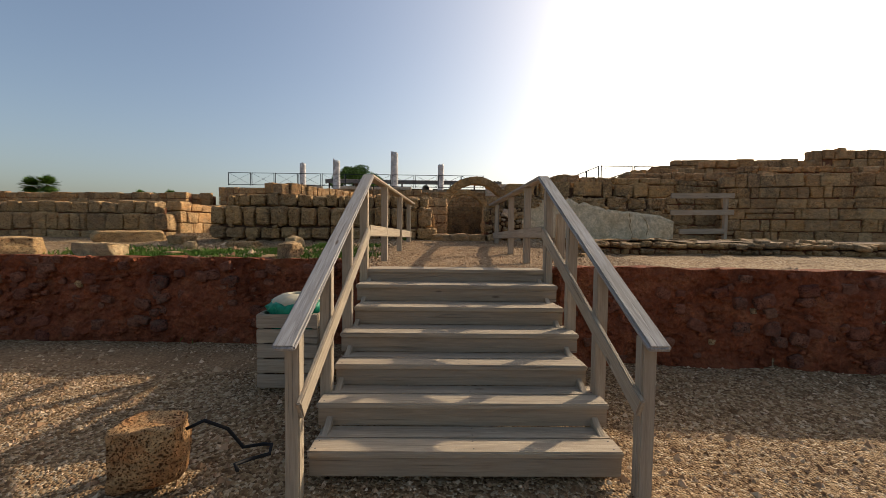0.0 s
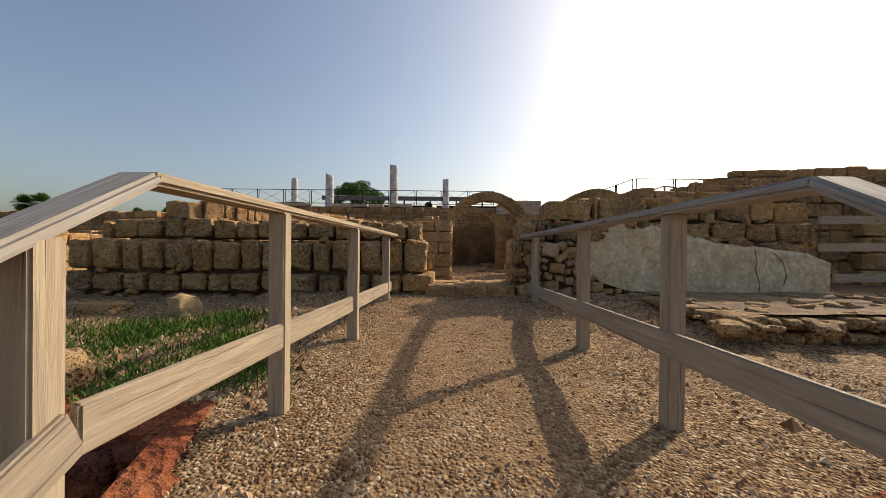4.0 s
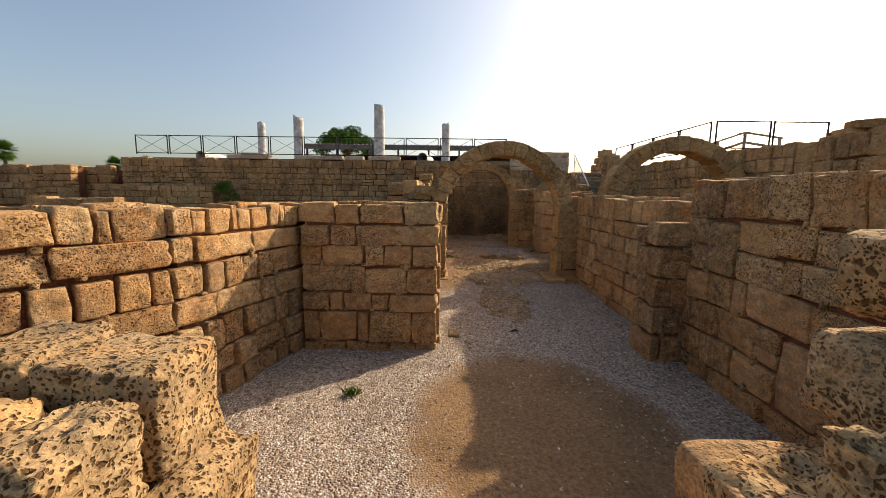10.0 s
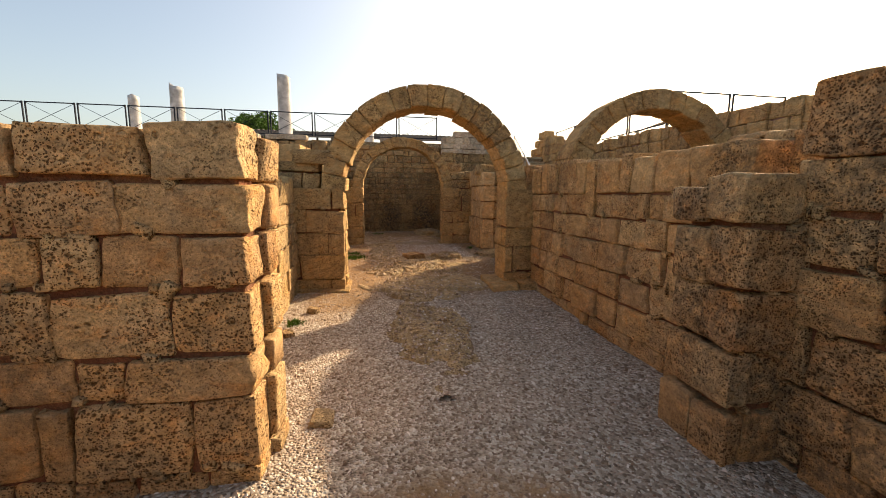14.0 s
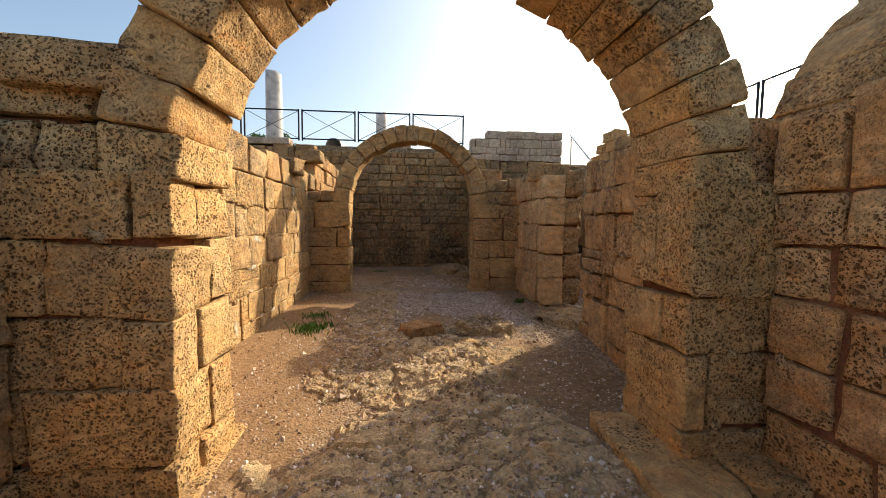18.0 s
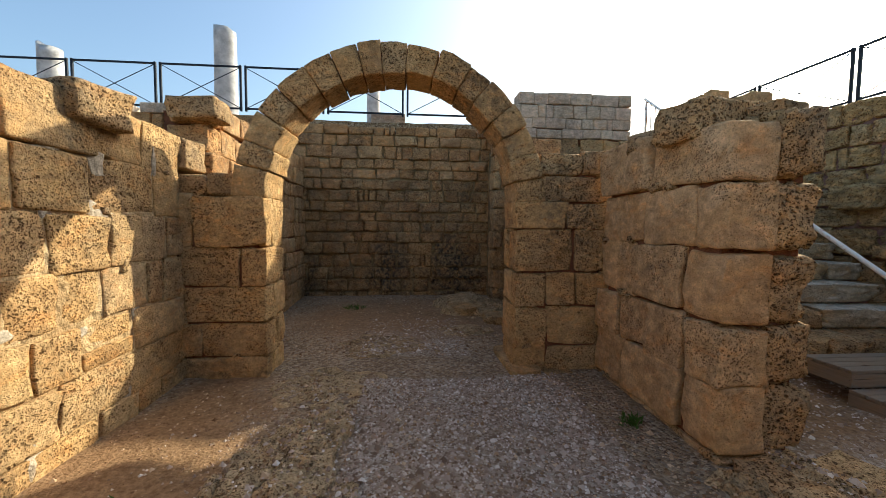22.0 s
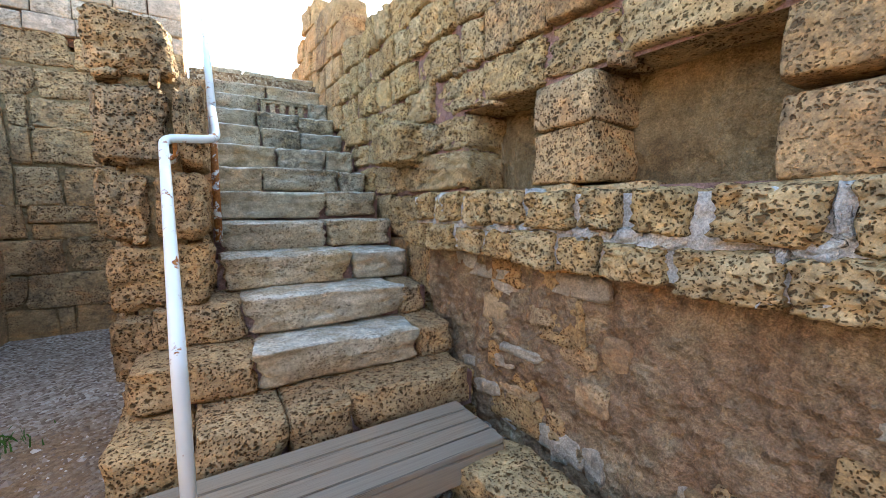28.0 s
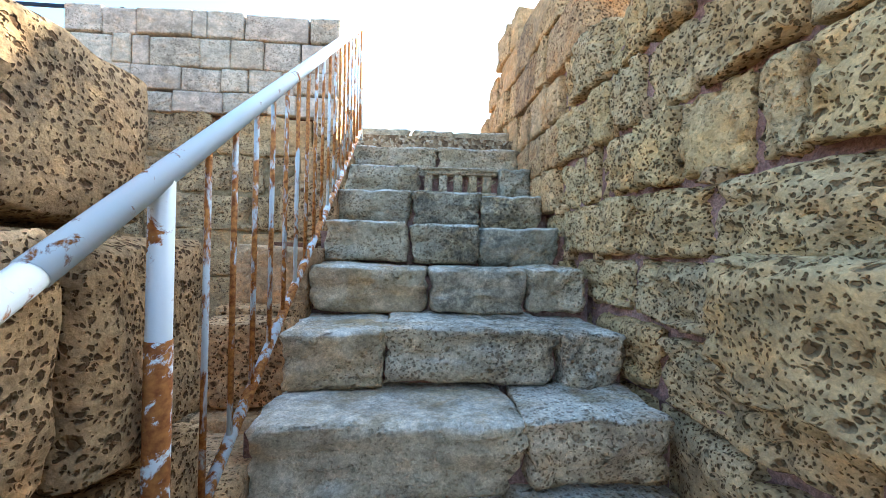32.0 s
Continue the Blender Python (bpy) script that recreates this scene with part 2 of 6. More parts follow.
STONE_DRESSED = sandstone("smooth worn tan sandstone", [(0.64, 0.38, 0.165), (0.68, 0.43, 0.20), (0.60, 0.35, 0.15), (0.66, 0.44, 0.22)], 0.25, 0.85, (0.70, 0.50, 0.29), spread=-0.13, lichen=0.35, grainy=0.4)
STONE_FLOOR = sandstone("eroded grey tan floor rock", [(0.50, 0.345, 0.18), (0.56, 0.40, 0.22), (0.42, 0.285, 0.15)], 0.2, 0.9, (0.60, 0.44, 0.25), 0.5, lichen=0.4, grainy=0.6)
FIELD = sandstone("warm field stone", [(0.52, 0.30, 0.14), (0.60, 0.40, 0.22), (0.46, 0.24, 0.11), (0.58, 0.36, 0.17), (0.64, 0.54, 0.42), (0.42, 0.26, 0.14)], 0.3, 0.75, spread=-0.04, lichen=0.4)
MORTAR = earthy("red lime mortar", [(0.14, 0.05, 0.028), (0.20, 0.085, 0.045), (0.26, 0.135, 0.075)], 18, 0.02)
MORTAR_TAN = earthy("tan lime mortar", [(0.42, 0.26, 0.12), (0.56, 0.38, 0.19), (0.62, 0.46, 0.27)], 16, 0.05, 14)
ERODED = earthy("eroded reddish lime mortar", [(0.27, 0.165, 0.09), (0.43, 0.30, 0.175), (0.34, 0.205, 0.115), (0.46, 0.33, 0.19), (0.58, 0.49, 0.37)], 15, 0.08, 20)
MORTAR_PURPLE = earthy("purplish lime mortar", [(0.22, 0.11, 0.085), (0.33, 0.185, 0.145), (0.40, 0.27, 0.215)], 12, 0.05, 10)
MORTAR_DARK = earthy("dark soil in the joints", [(0.075, 0.045, 0.028), (0.12, 0.07, 0.042), (0.18, 0.10, 0.06)], 18, 0.03)
# brown with its tones lowered to give the niche backs their shade
MORTAR_BROWN = earthy("brown lime mortar", [(0.17, 0.105, 0.05), (0.29, 0.195, 0.095), (0.38, 0.275, 0.145)], 9, 0.09, 7)
BANKRED = earthy("red earth bank", [(0.15, 0.042, 0.02), (0.25, 0.075, 0.034), (0.32, 0.125, 0.058)], 9, 0.1, 16)
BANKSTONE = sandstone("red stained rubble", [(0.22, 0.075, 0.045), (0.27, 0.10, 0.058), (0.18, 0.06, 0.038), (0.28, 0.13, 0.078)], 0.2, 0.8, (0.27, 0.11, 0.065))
WOOD = wood("weathered timber", (0.53, 0.43, 0.305), (0.29, 0.215, 0.14))
WOOD_BROWN = wood("darker brown timber", (0.43, 0.325, 0.215), (0.24, 0.165, 0.10))
WOOD_WORN = wood("grey worn timber", (0.50, 0.47, 0.44), (0.21, 0.185, 0.165))
DECK = wood("brown composite deck board", (0.37, 0.28, 0.19), (0.25, 0.18, 0.115), (0.8, 30, 30))


def gravel_ground():
    m = Nodes("gravel and trodden earth", 0.95)
    p = m.place()
    cell = m.cells(p, 42, "Color")
    sep = m.t.nodes.new("ShaderNodeSeparateColor")
    m.put(sep.inputs[0], cell)
    stone = m.ramp(sep.outputs[0], (0.0, (0.12, 0.066, 0.03)), (0.4, (0.26, 0.158, 0.078)), (0.75, (0.40, 0.268, 0.14)), (1.0, (0.53, 0.405, 0.26)))
    soil = m.ramp(m.noise(p, 24, 6, 0.75), (0.30, (0.15, 0.08, 0.038)), (0.70, (0.45, 0.285, 0.15)))
    worn = m.t.nodes.new("ShaderNodeAttribute")
    worn.attribute_name = "trodden"
    bare = m.ramp(m.math("ADD", worn.outputs["Fac"], m.math("MULTIPLY", m.noise(p, 3.1, 6, 0.7), 0.8)), (0.55, 0.0), (0.95, 1.0))
    pale = m.t.nodes.new("ShaderNodeAttribute")
    pale.attribute_name = "pale_chips"
    stone = m.mix(pale.outputs["Fac"], stone, m.ramp(sep.outputs[1], (0.0, (0.20, 0.142, 0.10)), (0.4, (0.41, 0.32, 0.24)), (0.75, (0.53, 0.44, 0.345)), (1.0, (0.70, 0.635, 0.535))))
    col = m.mix(bare, stone, soil)
    col = m.mix(0.5, col, m.ramp(m.noise(p, 1.7, 4, 0.6), (0.3, 0.62), (0.7, 1.2)), "MULTIPLY")
    silt = m.t.nodes.new("ShaderNodeAttribute")
    silt.attribute_name = "silt"
    wet = m.ramp(m.math("ADD", silt.outputs["Fac"], m.math("MULTIPLY", m.noise(p, 2.6, 5, 0.65), 0.6)), (0.62, 0.0), (0.80, 1.0))
    col = m.mix(m.math("MULTIPLY", wet, 0.9), col, m.ramp(m.noise(p, 3, 5, 0.65), (0.35, (0.12, 0.108, 0.052)), (0.65, (0.24, 0.205, 0.11))))
    bare = m.math("MAXIMUM", bare, wet)
    d = m.ramp(m.cells(p, 42), (0.0, 1.0), (0.62, 0.0))
    h = m.math("ADD", m.math("MULTIPLY", d, m.math("SUBTRACT", 1.0, m.math("MULTIPLY", bare, 0.75))), m.math("MULTIPLY", m.noise(p, 60, 4, 0.7), 0.35))
    return m.done(col, m.bump(h, 0.9, 0.02), m.ramp(wet, (0.0, 0.95), (1.0, 0.55)))


GRAVEL = gravel_ground()


def pebble_stuff(name, gain, tint=(1.0, 1.0, 1.0)):
    m = Nodes(name, 0.9)
    r = m.random(True)
    tones = [(0.0, (0.17, 0.11, 0.07)), (0.3, (0.30, 0.21, 0.15)), (0.6, (0.42, 0.315, 0.24)), (0.85, (0.55, 0.45, 0.36)), (1.0, (0.74, 0.67, 0.59))]
    col = m.ramp(r, *[(q, tuple(v * gain * k for v, k in zip(c, tint))) for q, c in tones])
    return m.done(col, m.bump(m.noise(m.place(), 90, 3), 0.4, 0.004))


PEBBLE, PEBBLE_DARK = pebble_stuff("pale limestone chips", 1.12), pebble_stuff("brownish stone chips", 0.85, (1.14, 0.96, 0.72))


def plain(name, colour, rough=0.6, metal=0.0, vary=0.25, scale=9.0, bump=0.0):
    m = Nodes(name, rough, metal)
    p = m.place()
    n = m.noise(p, scale, 5, 0.6)
    dark = tuple(c * (1 - vary) for c in colour)
    lite = tuple(min(0.95, c * (1 + vary)) for c in colour)
    return m.done(m.ramp(n, (0.3, dark), (0.7, lite)), m.bump(n, 0.4, bump) if bump else None)


def rusty_paint(edge=0.60):
    m = Nodes("chipped pale blue paint over rust", 0.45)
    p = m.place()
    n = m.noise(p, 13, 6, 0.7, warp=0.4)
    fac = m.ramp(n, (edge, 0.0), (edge + 0.05, 1.0))
    rust = m.ramp(m.noise(p, 60, 4), (0.3, (0.20, 0.065, 0.02)), (0.7, (0.48, 0.19, 0.045)))
    return m.done(m.mix(fac, (0.80, 0.80, 0.76), rust), m.bump(n, 0.3, 0.002), m.ramp(fac, (0.0, 0.4), (1.0, 0.9)))


def rusty_bars():
    m = Nodes("rusting pale blue bar", 0.6)
    p = m.place()
    n = m.noise(m.stretch(p, (1, 1, 0.35)), 16, 5, 0.7, warp=0.3)
    fac = m.ramp(n, (0.43, 0.0), (0.50, 1.0))
    rust = m.ramp(m.noise(p, 70, 4), (0.35, (0.24, 0.075, 0.02)), (0.65, (0.60, 0.25, 0.06)))
    return m.done(m.mix(fac, (0.66, 0.66, 0.63), rust), m.bump(n, 0.4, 0.003))


RAILPAINT, RAILRUST = rusty_paint(), rusty_bars()
RAILFOOT = rusty_paint(0.34)
RAILPOST = rusty_paint(0.43)
BLACKIRON = plain("dark painted iron", (0.018, 0.024, 0.035), 0.5, 0.0, 0.3)
PLASTER = earthy("old cream plaster", [(0.42, 0.30, 0.17), (0.60, 0.48, 0.30), (0.66, 0.55, 0.37), (0.52, 0.44, 0.31)], 6, 0.02, 5)
FLOORING = earthy("worn lime floor", [(0.17, 0.11, 0.065), (0.28, 0.19, 0.115), (0.36, 0.27, 0.18)], 16, 0.03, 22)
LIME = earthy("white lime patch", [(0.40, 0.34, 0.28), (0.56, 0.51, 0.45), (0.66, 0.62, 0.56)], 12, 0.04, 14)
LIME_OLD = earthy("weathered lime patch", [(0.38, 0.28, 0.18), (0.50, 0.41, 0.30), (0.58, 0.51, 0.41)], 12, 0.04, 14)
MARBLE = plain("grey veined marble", (0.50, 0.49, 0.48), 0.6, 0.0, 0.4, 3.0, 0.01)
LEAF = plain("green blades", (0.072, 0.135, 0.02), 0.8, 0.0, 0.4, 5.0)
DRY = plain("dry straw stalks", (0.34, 0.24, 0.12), 0.8, 0.0, 0.3)
CROWN = plain("dark tree foliage", (0.07, 0.14, 0.022), 0.7, 0.0, 0.5, 2.0)
BARK = plain("grey brown bark", (0.14, 0.10, 0.07), 0.9, 0.0, 0.35, 12.0, 0.02)
TIN = plain("dull corrugated roofing", (0.16, 0.15, 0.14), 0.6, 0.0, 0.3)
DARKWOOD = plain("dark shed timber", (0.05, 0.032, 0.024), 0.8, 0.0, 0.3)
GREENBAG = plain("green plastic bag", (0.015, 0.24, 0.14), 0.35, 0.0, 0.3, 20.0, 0.02)
CREAM = plain("cream plastic lid", (0.58, 0.50, 0.34), 0.45, 0.0, 0.15)
WHITECARD = plain("white card", (0.70, 0.70, 0.72), 0.5, 0.0, 0.05)
RUBBER = plain("black rubber", (0.015, 0.014, 0.014), 0.6, 0.0, 0.2)


# ---- mesh helpers ----
def mesh_of(name, verts, faces, mat, smooth=False):
    me = bpy.data.meshes.new(name)
    me.from_pydata([tuple(v) for v in verts], [], faces)
    me.materials.append(mat)
    if smooth:
        me.polygons.foreach_set("use_smooth", [True] * len(me.polygons))
    me.update()
    return me


def bm_mesh(name, bm, mat, smooth=False):
    me = bpy.data.meshes.new(name)
    bm.normal_update()
    bm.to_mesh(me)
    bm.free()
    me.materials.append(mat)
    if smooth:
        me.polygons.foreach_set("use_smooth", [True] * len(me.polygons))
    return me


def thing(name, label, category, kind="", group="", at=None):
    ob = tagged(new(name), label, category, group, kind)
    ob.empty_display_size = 0.1
    if at is not None:
        ob.matrix_basis = at
    return ob


def part(name, data, parent, m=None, label=""):
    """Links a mesh as one part of a thing; m is in the thing's own space."""
    ob = new(name, data)
    ob.parent = parent
    if m is not None:
        ob.matrix_basis = m
    if label:
        ob["label"] = label
    return ob


def cube_grid(ax):
    """Vertices and quads of a cube's surface, cut at the places ax on every side."""
    n = len(ax)
    index, verts, faces = {}, [], []

    def vid(i, j, k):
        if (i, j, k) not in index:
            index[i, j, k] = len(verts)
            verts.append(Vector((ax[i], ax[j], ax[k])))
        return index[i, j, k]

    e = n - 1
    for a in range(e):
        for b in range(e):
            faces.append((vid(a, b, 0), vid(a, b + 1, 0), vid(a + 1, b + 1, 0), vid(a + 1, b, 0)))
            faces.append((vid(a, b, e), vid(a + 1, b, e), vid(a + 1, b + 1, e), vid(a, b + 1, e)))
            faces.append((vid(a, 0, b), vid(a + 1, 0, b), vid(a + 1, 0, b + 1), vid(a, 0, b + 1)))
            faces.append((vid(a, e, b), vid(a, e, b + 1), vid(a + 1, e, b + 1), vid(a + 1, e, b)))
            faces.append((vid(0, a, b), vid(0, a, b + 1), vid(0, a + 1, b + 1), vid(0, a + 1, b)))
            faces.append((vid(e, a, b), vid(e, a + 1, b), vid(e, a + 1, b + 1), vid(e, a, b + 1)))
    return verts, faces


def block_shapes(name, mat, count, ax, r, rough, seed, pitted=0.0, cells=((6.5, 1.0), (13.0, 0.55)), skew=0.035):
    """Unit blocks with worn edges, to be scaled to the size of each stone."""
    made = []
    for i in range(count):
        verts, faces = cube_grid(ax)
        off = Vector((seed * 7.3 + i * 3.1, i * 5.7, seed * 1.9))
        r_ = random.Random(seed * 53 + i)
        corner = {(a, b, c): Vector((r_.uniform(-1, 1) * skew, r_.uniform(-1, 1) * skew * 0.5, r_.uniform(-1, 1) * skew)) for a in (0, 1) for b in (0, 1) for c in (0, 1)}
        out = []
        for v in verts:
            wear = r * (1.0 + 0.9 * noise.noise(v * 2.3 + off))
            core = Vector([max(-0.5 + wear, min(0.5 - wear, c)) for c in v])
            d = v - core
            way = d.normalized() if d.length > 1e-6 else v.normalized()
            q = core + way * wear if d.length > 1e-6 else v.copy()
            q = q + noise.noise_vector(v * 1.7 + off) * rough + noise.noise_vector(v * 4.6 + off) * rough * 0.6 + noise.noise_vector(v * 11 + off) * rough * 0.3
            if pitted:
                w = v + noise.noise_vector(v * 3 + off) * 0.12
                where = max(0.0, min(1.0, 0.75 + 1.6 * noise.noise(v * 2.0 - off)))
                for scale, deep in cells:
                    near = noise.voronoi(w * scale + off)[0][0]
                    q = q - way * pitted * deep * where * max(0.0, min(1.0, (0.50 - near) / 0.28))
                q = q + noise.noise_vector(v * 26 + off) * pitted * 0.35
            for (a, b, c), d in corner.items():
                q = q + d * ((0.5 + v.x if a else 0.5 - v.x) * (0.5 + v.y if b else 0.5 - v.y) * (0.5 + v.z if c else 0.5 - v.z))
            out.append(q)
        made.append(mesh_of(name, out, faces, mat, True))
    return made


AX_FINE = [-0.5, -0.46, -0.3, 0.0, 0.3, 0.46, 0.5]
AX_ROUGH = [-0.5, -0.463, -0.35, -0.12, 0.12, 0.35, 0.463, 0.5]
AX_MID = [-0.5, -0.44, -0.2, 0.2, 0.44, 0.5]
AX_LOW = [-0.5, -0.42, 0.42, 0.5]
AX_DENSE = [-0.5 + k / 15 for k in range(16)]
SHAPES = {
    "stone": block_shapes("stone_block", STONE, 20, AX_FINE, 0.055, 0.045, 1),
    "rough": block_shapes("stone_block", STONE_GREY, 14, AX_ROUGH, 0.11, 0.075, 2),
    "tan": block_shapes("stone_block", STONE, 16, AX_ROUGH, 0.05, 0.05, 3),
    "pale": block_shapes("stone_block", STONE_PALE, 8, AX_LOW, 0.03, 0.012, 4, skew=0.006),
    "small": block_shapes("stone_block", STONE, 12, AX_MID, 0.07, 0.04, 5),
    "rubble": block_shapes("rubble_stone", STONE_GREY, 12, AX_MID, 0.22, 0.09, 6),
    "rock": block_shapes("paving_stone", STONE_GREY, 10, AX_ROUGH, 0.24, 0.17, 17),
    "bank": block_shapes("rubble_stone", BANKSTONE, 10, AX_MID, 0.25, 0.11, 7),
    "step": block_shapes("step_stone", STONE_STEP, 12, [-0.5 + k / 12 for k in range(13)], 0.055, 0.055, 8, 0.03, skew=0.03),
    "far": block_shapes("stone_block", STONE, 8, AX_MID, 0.08, 0.05, 9),
    "sill": block_shapes("threshold_stone", STONE, 8, [-0.5 + k / 12 for k in range(13)], 0.08, 0.075, 23, 0.035),
    "damp": block_shapes("stone_block", STONE_BLACKENED, 12, AX_FINE, 0.075, 0.06, 24),
    "dressed": block_shapes("stone_block", STONE_DRESSED, 12, AX_ROUGH, 0.055, 0.06, 25),
    "limed": block_shapes("lime_patch", LIME_OLD, 8, AX_ROUGH, 0.2, 0.09, 21),
    "field": block_shapes("rubble_stone", FIELD, 14, AX_ROUGH, 0.2, 0.07, 22, skew=0.1),
    "lime": block_shapes("lime_patch", LIME, 8, AX_ROUGH, 0.28, 0.2, 11),
    "slab": block_shapes("paving_stone", STONE_GREY, 10, AX_ROUGH, 0.16, 0.11, 10),
    "smooth": block_shapes("stone_block", STONE_ARCH, 16, AX_ROUGH, 0.04, 0.042, 15),
    "court": block_shapes("stone_block", STONE_COURT, 16, AX_ROUGH, 0.055, 0.05, 18),
    "back": block_shapes("stone_block", STONE, 8, AX_LOW, 0.08, 0.05, 14),
    "comb": block_shapes("stone_block", STONE_GREY, 9, AX_DENSE, 0.17, 0.075, 12, 0.06),
    "comb_tan": block_shapes("stone_block", STONE_YELLOW, 8, [-0.5 + k / 14 for k in range(15)], 0.10, 0.07, 13, 0.075, ((4.6, 1.0), (9.5, 0.6))),
}
rng = random.Random(4)


def block(shape, size, m, parent, name="stone_block", gap=0.004):
    """One stone of the given size, its middle at the pose m."""
    me = rng.choice(SHAPES[shape])
    ob = new(name, me)
    ob.parent = parent
    ob.matrix_basis = m @ pose(rng.choice((0, 0, 0)), 0, 0, rng.uniform(-1, 1), rng.uniform(-1, 1), rng.uniform(-1, 1)) @ Matrix.Diagonal((max(0.03, size[0] - gap), size[1], max(0.03, size[2] - gap), 1))
    return ob


def heights(z0, z1, lo, hi, r):
    out, z = [], z0
    while z < z1 - 0.5 * lo:
        h = r.uniform(lo, hi)
        if z1 - z - h < 0.6 * lo:
            h = z1 - z
        out.append(h)
        z += h
    return out


def widths(length, lo, hi, r):
    out, s = [], 0.0
    while s < length - 1e-3:
        w = r.uniform(lo, hi) if r.random() > 0.14 else r.uniform(0.45, 0.8) * lo
        if length - s - w < 0.7 * lo:
            w = length - s
        out.append(w)
        s += w
    return out


def masonry(name, label, p0, p1, z0, z1, thick=0.6, hs=(0.26, 0.42), ws=(0.3, 0.62), shape="stone", top=None, courses=None, setback=(), trim=(), rows=None,
            both=False, seed=1, skip=None, parent=None, jut=0.025, core=True, leaf=None, mortar=None, shapes=None, inset=0.07, gap=0.02, odd=0.035, chips=0, back_shape=None, near=None, level=False, bond=False, lime=0):
    """A wall of stone courses. Its face looks to the right of the way from p0 to p1. top(s): its broken upper edge; setback and trim: metres by which each
    course stands back, and is cut off at its start and end; rows: the stones' widths of single courses; skip(s, z): no stone there; near(s, z): another kind of stone."""
    r = random.Random(seed * 101 + 7)
    u = Vector((p1[0] - p0[0], p1[1] - p0[1], 0))
    length = u.length
    u.normalize()
    back = Vector((-u.y, u.x, 0))
    turn = math.degrees(math.atan2(u.y, u.x))
    hs_list = courses or heights(z0, z1, hs[0], hs[1], r)
    plain_top, own = top is None, parent is None
    top = top or (lambda s: z1 + 9)
    total = z0 + sum(hs_list)
    if core:
        verts, faces, zc = [], [], z0
        for i, h in enumerate(hs_list):
            sb = setback[i] if i < len(setback) else 0.0
            t0, t1 = trim[i] if i < len(trim) else (0.0, 0.0)
            n = 1 if plain_top else max(1, int((length - t0 - t1) / 0.9))
            cuts = [t0 + inset + 0.05 + (length - t0 - t1 - 2 * inset - 0.1) * k / n for k in range(n + 1)]
            for a, b in zip(cuts, cuts[1:]):
                if zc + 0.8 * h > min(top(a), top((a + b) / 2), top(b)):
                    continue
                last = i + 1 == len(hs_list) or zc + 1.5 * h > top((a + b) / 2)
                za, zb = zc - (0.1 if i == 0 and own else 0.0), zc + h - (0.16 if (last and not level) or (setback and i + 1 < len(setback) and setback[i + 1] > sb + 0.1) else 0.0)
                k = len(verts)
                for z in (za, zb):
                    for q, d in ((a, sb + inset), (b, sb + inset), (b, thick - inset), (a, thick - inset)):
                        c = Vector((p0[0], p0[1], 0)) + u * q + back * d
                        verts.append((c.x, c.y, z))
                faces += [(k, k + 1, k + 5, k + 4), (k + 1, k + 2, k + 6, k + 5), (k + 2, k + 3, k + 7, k + 6), (k + 3, k, k + 4, k + 7), (k + 4, k + 5, k + 6, k + 7)]
            zc += h
        cob = new(name, mesh_of(name, verts, faces, mortar or MORTAR))
        if parent is None:
            tagged(cob, label, "wall", "", "structure")
            parent = cob
        else:
            cob.parent, cob.name = parent, "mortar_core"
    z, taken = z0, []
    for i, h in enumerate(hs_list):
        sb = setback[i] if i < len(setback) else 0.0
        t0, t1 = trim[i] if i < len(trim) else (0.0, 0.0)
        leaves = [(sb, leaf or min(0.42, thick - sb if not both else thick / 2))]
        if both:
            front = (thick - sb) * ((0.6 if i % 2 else 0.4) if bond else 0.5)
            leaves = [(sb, front), (sb + front, thick - sb - front)]
        kept = []
        for j, (d0, depth) in enumerate(leaves):
            if rows and i in rows and j == 0:
                row, s = [], t0
                for w in rows[i]:
                    row.append((s, w))
                    s += w
            else:
                # the stretches left free between stones that reach up from the course below
                row, s = [], t0
                for a, b in sorted((a, b) for jj, a, b in taken if jj == j) + [(length - t1, length)]:
                    for w in widths(a - s, ws[0], ws[1], r) if a - s > 0.1 else []:
                        row.append((s, w))
                        s += w
                    s = b
            for s, w in row:
                mid = s + w / 2
                if mid > length + 0.02 or z + 0.45 * h > top(mid) or (skip and skip(mid, z + h / 2)):
                    continue
                crown = z + 1.4 * h > min(total, top(mid))
                hh = h * (r.uniform(0.86, 1.12) if crown and not level else 1.0)
                tall = j == 0 and not crown and not rows and not setback and i + 1 < len(hs_list) and w > 0.22 and r.random() < odd
                if tall:
                    hh = h + hs_list[i + 1] * 0.96
                    kept.append((j, s, s + w))
                cuts = [(0.0, hh)]
                if not tall and not crown and h > 0.28 and r.random() < odd:
                    c = r.uniform(0.4, 0.62) * hh
                    cuts = [(0.0, c), (c, hh - c)]
                for zo, hc in cuts:
                    push, lift = r.uniform(-jut, jut), r.uniform(-0.012, 0.012)
                    c = Vector((p0[0], p0[1], 0)) + u * mid + back * (d0 + depth / 2 + (push if j == 0 else -push))
                    kind = (near(mid, z) if near else None) or ((shapes or {}).get(i, shape) if j == 0 else back_shape or "back")
                    block(kind, (w * r.uniform(0.97, 1.03), depth, hc * r.uniform(0.97, 1.03)), pose(c.x, c.y, z + zo + hc / 2 + lift, 0, r.uniform(-1.2, 1.2), turn), parent, gap=gap)
        taken = kept
        z += h
    # white lime left in the joints
    for k in range(lime):
        q, zq = r.uniform(0.15, length - 0.15), z0 + sum(hs_list[:r.randrange(1, len(hs_list))]) + r.uniform(-0.08, 0.08)
        c = Vector((p0[0], p0[1], 0)) + u * q + back * 0.062
        block("limed", (r.uniform(0.12, 0.36), 0.11, r.uniform(0.07, 0.16)), pose(c.x, c.y, zq, 0, r.uniform(-15, 15) + r.choice((0, 0, 90)), turn), parent, "lime_patch")
